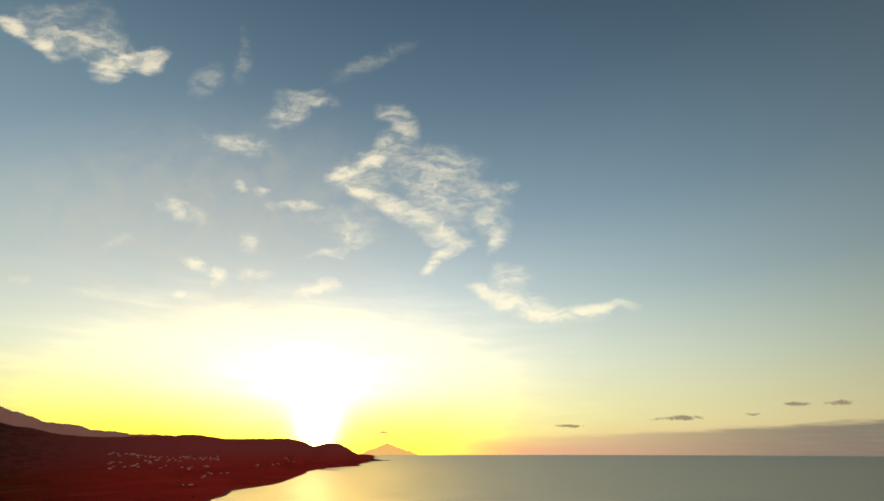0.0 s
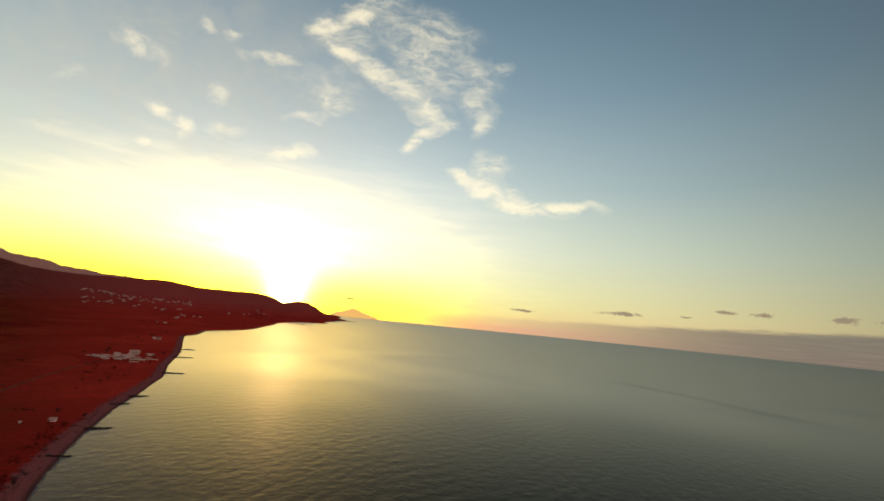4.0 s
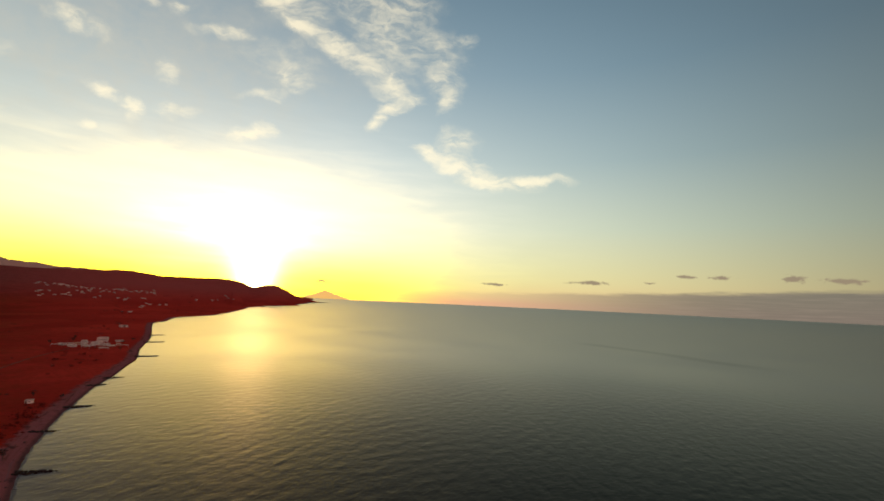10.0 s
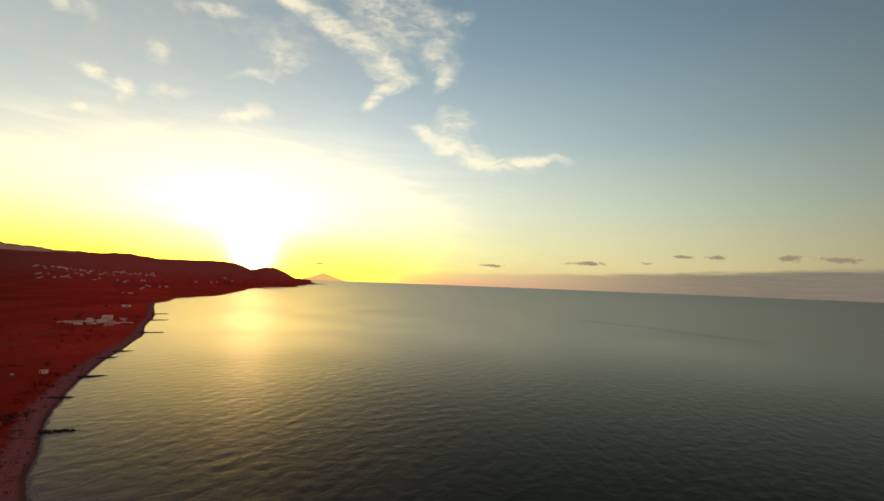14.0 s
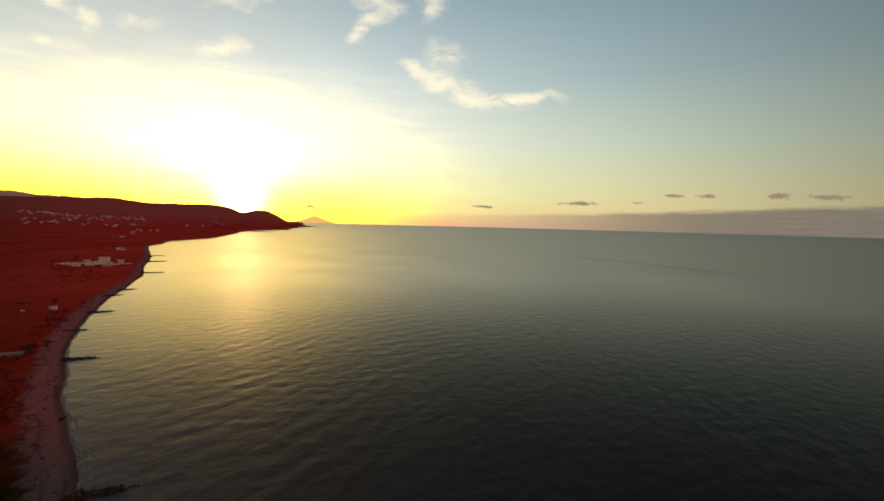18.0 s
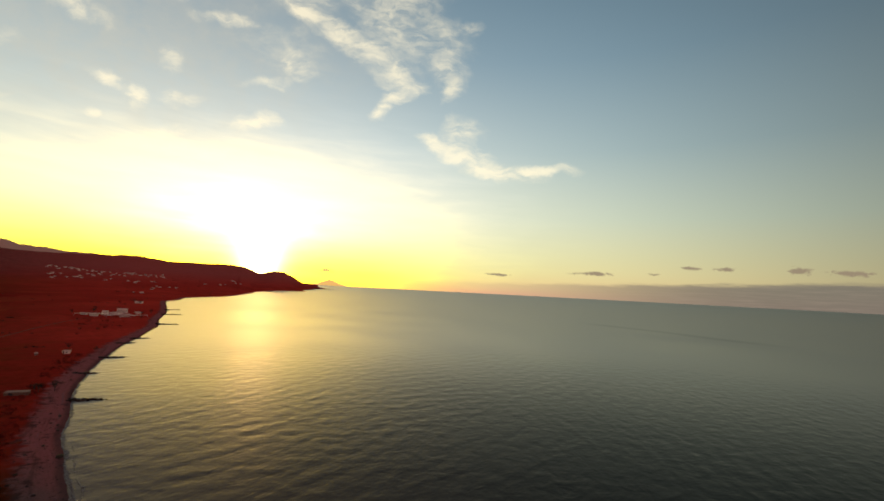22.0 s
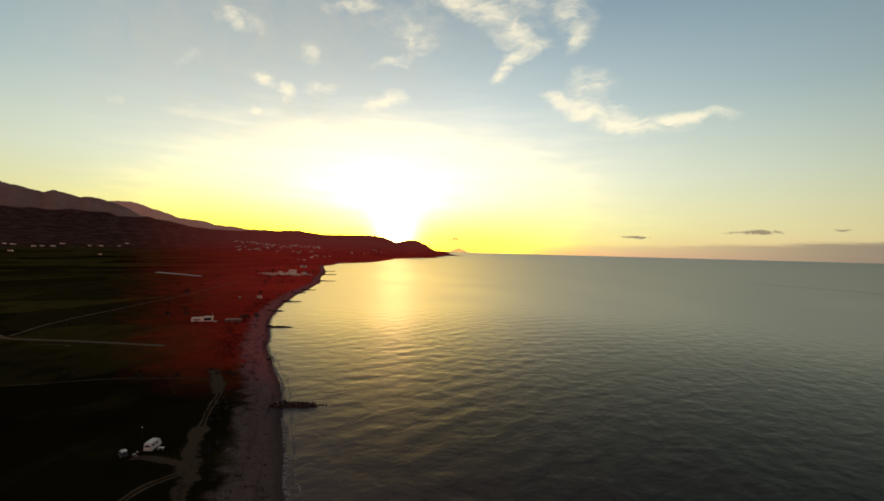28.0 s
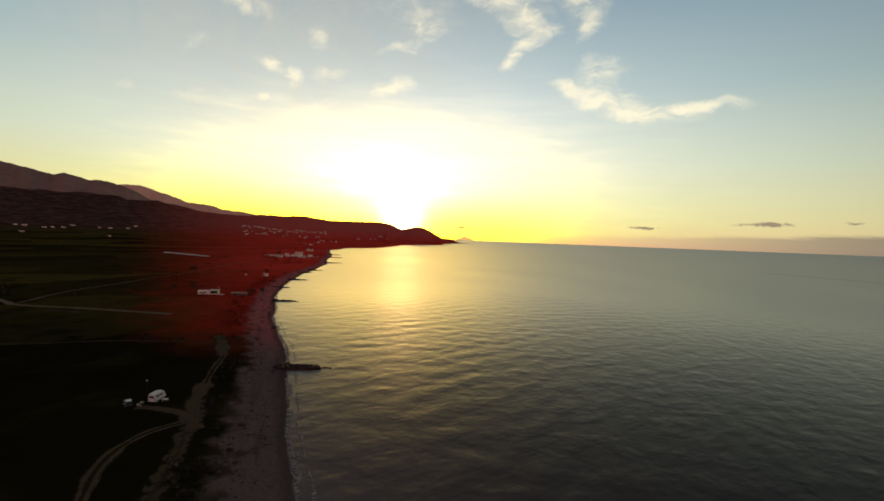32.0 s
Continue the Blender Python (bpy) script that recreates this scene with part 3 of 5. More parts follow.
layer.data.foreach_set("value", shore_distance(GX, GY).ravel()[used].astype(np.float32))


# ---- sea ----
def sea_material():
    m, n = material("evening_sea")
    at = n.add("ShaderNodeNewGeometry").outputs["Position"]
    def train(az, long):
        across, along = heading(az, 0), heading(az - 90, 0)
        return n.add("ShaderNodeCombineXYZ", None, X=n.vec("DOT_PRODUCT", at, tuple(across)), Y=n.math("MULTIPLY", n.vec("DOT_PRODUCT", at, tuple(along)), long)).outputs[0]

    swell = n.noise(train(58, 0.6), 0.15, 3.0, 0.5, 0.4)
    cross = n.noise(train(8, 0.6), 0.16, 2.0, 0.5, 0.3)
    chop = n.noise(train(50, 0.5), 0.36, 3.0, 0.55, 0.3)
    fine = n.noise(at, 1.8, 3.0, 0.6)
    height = n.math("ADD", n.math("ADD", n.math("MULTIPLY", swell, 1.45), n.math("MULTIPLY", cross, 0.85)), n.math("ADD", n.math("MULTIPLY", chop, 0.42), n.math("MULTIPLY", fine, 0.03)))
    patch = n.noise(at, 0.006, 4.0)
    colour = n.mix(patch, (0.003, 0.008, 0.0055, 1), (0.005, 0.012, 0.0085, 1))
    offshore = n.add("ShaderNodeAttribute")
    offshore.attribute_name = "offshore"
    # paler shallows near the beach, with pink sun flare mixed into their colour
    shoal_flare = n.math("EXPONENT", n.math("DIVIDE", offshore.outputs["Fac"], -75.0))
    colour = n.mix(n.math("MULTIPLY", shoal_flare, n.span(patch, 0.3, 0.7, 0.7, 1.0)), colour, (0.12, 0.09, 0.098, 1))
    normal = n.add("ShaderNodeBump", None, Strength=n.span(n.vec("DISTANCE", at, (0.0, -27.0, 0.0)), 220.0, 900.0, 1.0, 0.35), Distance=0.2, Height=height).outputs[0]
    gloss = n.add("ShaderNodeBsdfGlossy", None, Color=(1.0, 0.915, 0.78, 1), Roughness=n.span(patch, 0.35, 0.7, 0.355, 0.4), Normal=normal)
    body = n.add("ShaderNodeBsdfDiffuse", None, Color=colour, Normal=normal)
    share = n.math("MULTIPLY", n.math("POWER", n.add("ShaderNodeFresnel", None, IOR=1.33, Normal=normal).outputs[0], 1.68), 1.95, True)
    share = n.math("SMOOTH_MIN", share, 0.52)
    share.node.inputs[2].default_value = 0.2
    # a dark current line winding over the water
    drift = n.math("ADD", n.vec("DOT_PRODUCT", n.vec("SUBTRACT", at, (505.0, 975.0, 0.0)), (0.91, 0.41, 0.0)), n.math("MULTIPLY", n.math("SUBTRACT", n.noise(at, 0.006, 2.0), 0.5), 60.0))
    down = n.math("ABSOLUTE", n.vec("DOT_PRODUCT", n.vec("SUBTRACT", at, (540.0, 900.0, 0.0)), (-0.41, 0.91, 0.0)))
    line = n.math("MULTIPLY", n.span(n.math("ABSOLUTE", drift), 42.0, 2.0), n.span(down, 260.0, 130.0))
    share = n.math("MULTIPLY", share, n.math("SUBTRACT", 1.0, n.math("MULTIPLY", line, 0.15)))
    both = n.add("ShaderNodeMixShader", None, i0=share, i1=body.outputs[0], i2=gloss.outputs[0])
    n.add("ShaderNodeOutputMaterial", None, Surface=both.outputs[0])
    return m


sea_az = np.radians(np.concatenate([np.arange(-62, 40, 0.3), np.arange(40, 298, 3.0)]))
sea_ring = np.concatenate([[0.001], np.geomspace(8, 60, 30)[:-1], np.geomspace(60, 1100, 420)[:-1], np.geomspace(1100, 4900, 90)])
RR, AZ = np.meshgrid(sea_ring, sea_az, indexing="ij")
SX, SY = HUB[0] - RR * np.sin(AZ), HUB[1] + RR * np.cos(AZ)


def swell_z(x, y, d):
    """Low crossing swells that die out far from the path and towards the beach."""
    z = np.zeros_like(x)
    for k, (turn, size, high) in enumerate(((58, 12.0, 0.03), (72, 8.5, 0.022), (40, 15.0, 0.028), (15, 10.0, 0.018), (92, 7.0, 0.013))):
        h = heading(turn, 0)
        along = x * h.x + y * h.y
        side_way = -x * h.y + y * h.x
        bend = 2.2 * np.sin(side_way / (size * 2.7) + k) + 1.7 * np.sin(side_way / (size * 6.1) + along / (size * 5.3) + 2 * k)
        group = 0.55 + 0.45 * np.sin(along / (size * 3.3) + side_way / (size * 4.7) + 3 * k)
        z += high * group * np.sin(2 * math.pi * along / size + bend)
    return z * np.clip((1100 - d) / 700, 0, 1) * np.clip((d - 8) / 20, 0, 1)


out_by = np.clip(-shore_distance(SX, SY), 0, None)
calm = np.clip(out_by / 25, 0, 1)
sea = sheet("water", np.stack([SX, SY, sea_z(SX, SY) + swell_z(SX, SY, RR) * calm], -1).reshape(-1, 3), quads(len(sea_ring), len(sea_az), True), sea_material(),
            "calm dark green sea with low swell reflecting the sunset", "sea")
sea.data.attributes.new("offshore", "FLOAT", "POINT").data.foreach_set("value", out_by.ravel().astype(np.float32))


# ---- mountains behind the plain, and the island ----
def range_of(name, skyline, at, depth, mat, label):
    """A long ridge at one distance, with spurs; skyline: azimuth and degrees over the level."""
    a = np.arange(skyline[0][0], skyline[-1][0] + 0.01, 0.15)
    e = curve_of(skyline)(a)
    e = e + 0.025 * np.sin(a * 5.1) + 0.015 * np.sin(a * 11.3 + 1)
    out = np.linspace(-1, 0.35, 26)
    U, A = np.meshgrid(out, np.radians(a), indexing="ij")
    D = at + U * depth
    X, Y = HUB[0] - D * np.sin(A), HUB[1] + D * np.cos(A)
    crest = (MID_H + at * np.tan(np.radians(e)))[None, :]
    spur = 1 + 0.05 * np.sin(np.degrees(A) * 2.3 + U * 3) * np.sin(np.pi * np.clip(-U, 0, 1)) + 0.015 * np.sin(np.degrees(A) * 7 + U * 9) * np.sin(np.pi * np.clip(-U, 0, 1))
    Z = np.where(U <= 0, crest * (1 + U) ** 0.8 * spur, crest * (1 - U)) - 2
    return sheet(name, np.stack([X, Y, Z], -1).reshape(-1, 3), quads(len(out), len(a)), mat, label, "mountain")


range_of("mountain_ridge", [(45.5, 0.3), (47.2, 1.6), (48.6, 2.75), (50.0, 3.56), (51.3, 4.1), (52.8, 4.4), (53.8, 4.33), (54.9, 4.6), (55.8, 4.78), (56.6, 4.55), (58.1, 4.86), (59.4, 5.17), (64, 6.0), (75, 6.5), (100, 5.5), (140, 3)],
         4560, 800, MOUNTAIN_NEAR, "mauve-grey mountain ridge with evening haze in its colour")
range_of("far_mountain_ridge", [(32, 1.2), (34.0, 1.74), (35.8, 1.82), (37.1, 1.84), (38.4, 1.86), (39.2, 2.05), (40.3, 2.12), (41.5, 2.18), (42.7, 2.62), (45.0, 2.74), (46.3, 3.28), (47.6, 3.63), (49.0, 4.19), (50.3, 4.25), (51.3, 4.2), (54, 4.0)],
         4830, 500, MOUNTAIN_FAR, "far mountain ridge paled by evening haze in its colour")


# ---- helpers for things ----
rng = random.Random(7)


def thing(name, m, label, category, group="", kind=""):
    ob = new(name)
    ob.empty_display_size = 0.5
    ob.matrix_world = m
    return tagged(ob, label, category, group, kind)


def mesh_of(name, bm, mat, smooth=False):
    me = bpy.data.meshes.new(name)
    bmesh.ops.recalc_face_normals(bm, faces=bm.faces)
    bm.to_mesh(me)
    bm.free()
    me.materials.append(mat)
    if smooth:
        for p in me.polygons:
            p.use_smooth = True
    return me


def part(name, bm, mat, parent, label="", smooth=False):
    me = bm if isinstance(bm, bpy.types.Mesh) else mesh_of(name, bm, mat, smooth)
    ob = new(name, me)
    ob.parent = parent
    return tagged(ob, label)


def box(x, y, z, sx, sy, sz, bevel=0.03, bm=None, rz=0.0):
    """A bevelled box on z, centred on x and y."""
    own = bmesh.new()
    bmesh.ops.create_cube(own, size=1.0)
    bmesh.ops.scale(own, vec=(sx, sy, sz), verts=own.verts)
    if bevel:
        bmesh.ops.bevel(own, geom=own.edges[:], offset=min(bevel, 0.3 * min(sx, sy, sz)), segments=1, affect="EDGES")
    own.transform(Matrix.Translation((x, y, z + sz / 2)) @ Matrix.Rotation(rz, 4, "Z"))
    if bm is None:
        return own
    me = bpy.data.meshes.new("piece")
    own.to_mesh(me)
    own.free()
    bm.from_mesh(me)
    bpy.data.meshes.remove(me)
    return bm


def rod(a, b, r, sides=8, r2=None):
    bm = bmesh.new()
    a, b = Vector(a), Vector(b)
    bmesh.ops.create_cone(bm, cap_ends=True, segments=sides, radius1=r, radius2=r if r2 is None else r2, depth=(b - a).length)
    bm.transform(Matrix.Translation((a + b) / 2) @ (b - a).to_track_quat("Z", "Y").to_matrix().to_4x4())
    return bm


def stone_mesh(seed, flat=0.7):
    """A broken boulder about 1 m across."""
    r = random.Random(seed)
    bm = bmesh.new()
    bmesh.ops.create_icosphere(bm, subdivisions=2, radius=0.5)
    cuts = [(Vector((r.uniform(-1, 1), r.uniform(-1, 1), r.uniform(-0.6, 1))).normalized(), r.uniform(0.26, 0.42)) for _ in range(9)]
    for v in bm.verts:
        for n, d in cuts:
            over = v.co.dot(n) - d
            if over > 0:
                v.co -= n * over * 0.9
        v.co += v.co.normalized() * noise.noise(v.co * 3 + Vector((seed, 0, 0))) * 0.06
        v.co.z *= flat
    return mesh_of("stone", bm, ROCK)


STONES = [stone_mesh(s) for s in range(6)]


def face_box(m, x, y, z, w, t, h, bevel=0.02):
    """A thin box against a wall, placed in the wall's own axes."""
    b = box(x, y, z, w, t, h, bevel)
    b.transform(m)
    return b


def window_of(parent, m, x, z, w, h):
    f = part("window", face_box(m, x, -0.02, z, w + 0.2, 0.12, h + 0.2), WHITEWASH, parent)
    part("pane", face_box(m, x, -0.075, z + 0.1, w, 0.05, h), SHUTTER, f, "dark glass pane")


def house(x, y, turn, w, d, h, label, group="", roof="flat", windows=2, door=True, wall=None, name="house", category="house", mesh_roof=None):
    """A small house: walls, roof with parapet or two slopes, door and windows on the long sides."""
    t = thing(name, pose(x, y, ground_at(x, y) - 0.15, 0, 0, turn), label, category, group)
    wall = wall or WHITEWASH
    body = box(0, 0, 0, w, d, h, 0.08)
    part("wall", body, wall, t)
    if roof == "flat":
        bm = box(0, 0, h, w + 0.3, d + 0.3, 0.18, 0.04)
        for sx, sy, px, py in ((w + 0.3, 0.18, 0, d / 2 + 0.06), (w + 0.3, 0.18, 0, -d / 2 - 0.06), (0.18, d - 0.1, w / 2 + 0.06, 0), (0.18, d - 0.1, -w / 2 - 0.06, 0)):
            box(px, py, h + 0.18, sx, sy, 0.3, 0.03, bm)
        part("roof", bm, ROOF_FLAT, t, "pale flat roof with a parapet")
    else:
        bm = bmesh.new()
        e, k = 0.45, d * 0.24
        ring = [bm.verts.new(p) for p in ((-w / 2 - e, -d / 2 - e, h - 0.1), (w / 2 + e, -d / 2 - e, h - 0.1), (w / 2 + e, d / 2 + e, h - 0.1), (-w / 2 - e, d / 2 + e, h - 0.1),
                                          (-w / 2 - e, 0, h + k), (w / 2 + e, 0, h + k))]
        for f in ((0, 1, 5, 4), (2, 3, 4, 5), (0, 4, 3), (1, 2, 5), (3, 2, 1, 0)):
            bm.faces.new([ring[i] for i in f])
        part("roof", bm, mesh_roof or ROOF_TILE, t, "tiled gable roof")
        part("chimney", box(w * 0.25, d * 0.12, h + k * 0.4, 0.6, 0.6, k * 0.6 + 0.7), wall, t)
    for s in (-1, 1):
        m = Matrix.Rotation(0 if s < 0 else math.pi, 4, "Z") @ Matrix.Translation((0, -d / 2, 0))
        for i in range(windows):
            window_of(t, m, -w / 2 + w * (i + 0.5) / windows + (w * 0.08 if door else 0), h * 0.42, min(1.2, w / windows * 0.4), h * 0.34)
        if door and s < 0:
            dr = part("door", face_box(m, -w / 2 + 0.75, -0.03, 0.15, 0.95, 0.1, 2.05), TIMBER, t)
            part("door_handle", face_box(m, -w / 2 + 1.1, -0.1, 1.15, 0.12, 0.06, 0.04, 0), METAL, dr)
    return t


# ---- tracks and roads ----
def ribbon(name, points, width, mat, label, lift=0.07, category="track", kind="structure", wobble=0.25, step=1.2):
    line = [Vector(p) for p in points]
    dense = []
    for i in range(len(line) - 1):
        p0, p1, p2, p3 = line[max(i - 1, 0)], line[i], line[i + 1], line[min(i + 2, len(line) - 1)]
        n = max(2, int((p2 - p1).length / step))
        for k in range(n):
            u = k / n
            dense.append(0.5 * (2 * p1 + (p2 - p0) * u + (2 * p0 - 5 * p1 + 4 * p2 - p3) * u * u + (3 * p1 - p0 - 3 * p2 + p3) * u ** 3))
    dense.append(line[-1])
    xy = np.array([(p.x, p.y) for p in dense])
    tan = np.gradient(xy, axis=0)
    tan /= np.maximum(np.linalg.norm(tan, axis=1, keepdims=True), 1e-6)
    nrm = np.stack([-tan[:, 1], tan[:, 0]], -1)
    cols = np.linspace(-1, 1, 11)
    k = np.arange(len(xy))
    jag = 1 + wobble * (0.5 * np.sin(k * 0.9 + len(xy)) + 0.5 * np.sin(k * 0.37 + 2))
    X = xy[:, None, 0] + nrm[:, None, 0] * cols * (width / 2 * jag)[:, None]
    Y = xy[:, None, 1] + nrm[:, None, 1] * cols * (width / 2 * jag)[:, None]
    Z = land_z(X, Y) + lift * (1.0 - 1.6 * np.abs(cols) ** 6)
    ob = sheet(name, np.stack([X, Y, Z], -1).reshape(-1, 3), quads(len(xy), 11), mat, label, category, kind)
    ob.data.attributes.new("across", "FLOAT", "POINT").data.foreach_set("value", np.tile(cols, len(xy)).astype(np.float32))
    return ob


ribbon("road", [(-351, 151.2), (-317.2, 139.1), (-280, 128.6), (-264.6, 125.4), (-233.3, 132.2), (-212.9, 135.7), (-193.7, 138.8), (-186, 140)], 5.2, ROAD, "pale dirt road between dark fields", category="road")
ribbon("road", [(-190, 139.4), (-175.2, 141.7), (-162.2, 145.3), (-151.2, 148.5)], 2.0, TRACK, "faint end of a dirt road in dry grass", category="road", lift=0.05)
ribbon("road", [(-272, 129), (-280, 142), (-288.2, 153.7), (-302.6, 182.4), (-315, 218.7), (-328.8, 258.8), (-346.7, 311.1), (-403.9, 438.8), (-445.5, 540), (-472.5, 634.5)], 2.5, ROAD, "narrow pale dirt road across the fields", category="road", lift=0.1)
ribbon("track", [(-240, 119.5), (-234.9, 123), (-228, 124.4), (-223, 123.5)], 4.0, BARE, "pale patch of bare rubble in a dark field", lift=0.1)
ribbon("track", [(-133, 112), (-126, 106), (-119.7, 99.4), (-111.8, 90.3), (-107.3, 82.7), (-102, 74.1), (-95.9, 65.2), (-91, 58)], 3.0, TRACK, "rutted pale dirt track behind the beach")
ribbon("track", [(-79.6, 45.4), (-81.9, 43.9), (-83.4, 41), (-84.3, 36.5), (-82.8, 29.5), (-78.7, 22.7), (-73.9, 17.5), (-66, 8)], 3.4, TRACK, "rutted dirt track curving away over dark grass")
ribbon("track", [(-134, 113), (-126, 105.5), (-119, 98), (-113, 91)], 6.5, BARE, "wide bare patch where the tracks meet", lift=0.1)
ribbon("track", [(-97, 66), (-92.4, 59.6), (-87.5, 53), (-82, 47), (-77, 42.5)], 6.2, BARE, "broad trodden clearing beside the camper van", lift=0.1)
ribbon("track", [(-80, 45.6), (-85, 47.6), (-89.1, 47.9), (-93.8, 47.6), (-97.5, 46.6)], 4.2, BARE, "short bare spur of earth to the camper van", lift=0.13)
ribbon("track", [(-79.5, 43.2), (-75, 37.1), (-70.9, 31.3), (-66.3, 24), (-64, 19), (-60.8, 10.8)], 4.6, SCRUFFY, "broken footpath through scrub beside the dunes", lift=0.06)
ribbon("track", [(-121, 101.5), (-125.6, 102.4), (-135, 100.3), (-141.3, 97.6), (-157.3, 90.7), (-169.5, 82.7), (-186.5, 72), (-256.5, 44)], 2.2, TRACK, "thin dirt track along a field edge", lift=0.06)

# ---- groynes of rough stone running into the sea ----
GROYNES = [((-89.1, 90.2), (-77.6, 94.4), 4.2, 2.0), ((-176.9, 212), (-166.1, 215.3), 3.4, 1.9), ((-220.7, 272.7), (-213, 276.8), 3.2, 1.7),
           ((-245.7, 332.1), (-234.9, 338.9), 3.4, 1.9), ((-284.2, 407.7), (-276.1, 416.2), 3.4, 1.9), ((-294.3, 444.2), (-285.1, 453.6), 3.4, 1.9),
           ((-355.1, 592.7), (-336.2, 604.1), 4.0, 2.2), ((-438.8, 752), (-418.5, 768.2), 4.0, 2.2), ((-498.2, 865.4), (-482, 884.3), 4.0, 2.2)]
for n, (a, b, wide, size) in enumerate(GROYNES):
    a, b = Vector(a), Vector(b)
    g = thing("groyne", Matrix.Translation((a.x, a.y, 0.0)), "long dark groyne of piled rough stone at the waterline" if n == 0 else "low dark stone groyne reaching into calm sea", "groyne", "groynes along the beach")
    along = (b - a).normalized()
    a = a - along * (1.2 if n == 0 else 3.5)
    g.matrix_world = Matrix.Translation((a.x, a.y, 0.0))
    across = Vector((-along.y, along.x))
    length = (b - a).length
    count = int(length * (5.5 if n == 0 else 3.2))
    for i in range(count):
        u = (i + rng.random()) / count
        taper = 1.0 - 0.55 * max(0, u - 0.55) / 0.45
        v = rng.uniform(-0.5, 0.5) * wide * taper
        s = size * rng.uniform(0.6, 1.25) * (0.65 + 0.35 * taper)
        p = along * (u * length) + across * v
        z = (1 - abs(v) / wide * 1.4) * 0.75 * taper - 0.1 + (0.35 if u < 0.25 else 0)
        st = part("stone", STONES[rng.randrange(6)], ROCK, g)
        st.matrix_local = pose(p.x, p.y, z, rng.uniform(-25, 25), rng.uniform(-25, 25), rng.uniform(0, 360)) @ Matrix.Diagonal((s * rng.uniform(0.9, 1.4), s, s * rng.uniform(0.8, 1.1), 1))
    for k in range(3 if n == 0 else 2):
        p = along * (length + 0.9 + k * 1.1) + across * rng.uniform(-0.4, 0.4)
        st = part("stone", STONES[rng.randrange(6)], ROCK, g)
        st.matrix_local = pose(p.x, p.y, 0.05, 0, 0, rng.uniform(0, 360)) @ Matrix.Diagonal((size * 0.55, size * 0.45, size * 0.5, 1))

# ---- low rock spits off the headland ----
for a, b, size, label in (((-985, 2880), (-861, 2813), 9.0, "low dark rock spit running out from the headland"), ((-950, 4020), (-800, 4165), 11.0, "flat dark cape of rock at the tip of the headland")):
    a, b = Vector(a), Vector(b)
    level = float(sea_z(b.x, b.y))
    g = thing("rock_spit", Matrix.Translation((a.x, a.y, level)), label, "rocks", "rock spits off the headland")
    for i in range(30):
        u = (i + rng.random()) / 30
        p = (b - a) * u
        s = size * rng.uniform(0.7, 1.2) * (1.15 - 0.7 * u)
        st = part("stone", STONES[rng.randrange(6)], ROCK, g)
        st.matrix_local = pose(p.x + rng.uniform(-4, 4), p.y + rng.uniform(-6, 6), 0.3, 0, 0, rng.uniform(0, 360)) @ Matrix.Diagonal((s * 1.8, s * 1.6, s * 0.9, 1))

# ---- boulders on the beach ----
def shore_point(y, inland):
    """A point of the beach at that y, some metres in from the waterline."""
    pts = [p for p in SHORE if -80 < p[1] < 1200]
    x = float(np.interp(y, [p[1] for p in pts], [p[0] for p in pts]))
    return x - inland * 0.8, y - inland * 0.6


def boulder(x, y, s, label):
    ob = new("boulder", STONES[rng.randrange(6)])
    ob.matrix_world = pose(x, y, ground_at(x, y) + s * 0.12, rng.uniform(-15, 15), rng.uniform(-15, 15), rng.uniform(0, 360)) @ Matrix.Diagonal((s * 1.2, s, s * 0.95, 1))
    return tagged(ob, label, "boulder", "boulders on the beach")


boulder(-127.7, 139.6, 3.0, "large dark boulder standing at the waterline")
for y, inland in ((167.4, 2), (174.2, 2.7), (176.9, 5.4), (186.3, 3.4), (190.4, 6.8), (197.1, 2.7), (203.9, 5.4), (151.2, 5.4), (159.3, 4.1), (114.8, 8.1), (104, 9.5), (93.2, 9.5), (91.8, 12.2), (81, 10.8), (77, 13.5), (60.8, 8.1), (54, 9.5), (48.6, 10.1), (44.6, 10.8), (40.5, 9.5), (37.8, 12.2), (229.5, 4.1), (256.5, 5.4), (129.6, 12.2), (122.9, 13.5)):
    x, yy = shore_point(y, inland)
    boulder(x, yy, rng.uniform(0.6, 1.5), "small dark boulder half sunk in pebbles")


def join_sheet(name, verts, tris, mat, label, category, group=""):
    me = bpy.data.meshes.new(name)
    me.from_pydata(verts, [], tris)
    me.materials.append(mat)
    return tagged(new(name, me), label, category, group, "stuff")


# ---- driftwood, weed and pebbles scattered over the beach ----
verts, tris = [], []
for _ in range(1500):
    y = rng.uniform(-7, 445) if rng.random() < 0.35 else rng.uniform(0, 190)
    inland = abs(rng.gauss(8, 4)) if rng.random() < 0.6 else rng.choice((4.0, 9.5, 13.0)) + rng.gauss(0, 0.7)
    if inland > 15.5:
        continue
    x, yy = shore_point(y, inland)
    verts_at, s, a = len(verts), rng.uniform(0.1, 0.36) * (1.6 if rng.random() < 0.12 else 1), rng.uniform(0, 6.28)
    lx, ly, h = s * rng.uniform(0.8, 2.2), s * 0.7, s * rng.uniform(0.4, 0.8)
    z = 2.0 * (1 - math.exp(-max(inland, 0) / 15)) - 0.06
    for k in range(5):
        verts.append((x + lx * math.cos(k * 1.2566) * math.cos(a) - ly * math.sin(k * 1.2566) * math.sin(a), yy + lx * math.cos(k * 1.2566) * math.sin(a) + ly * math.sin(k * 1.2566) * math.cos(a), z))
    verts.append((x + rng.uniform(-0.1, 0.1), yy + rng.uniform(-0.1, 0.1), z + h))
    tris += [(verts_at + k, verts_at + (k + 1) % 5, verts_at + 5) for k in range(5)]
join_sheet("beach_litter", verts, tris, ROCK, "dark stones, weed and driftwood strewn over the beach", "stones")

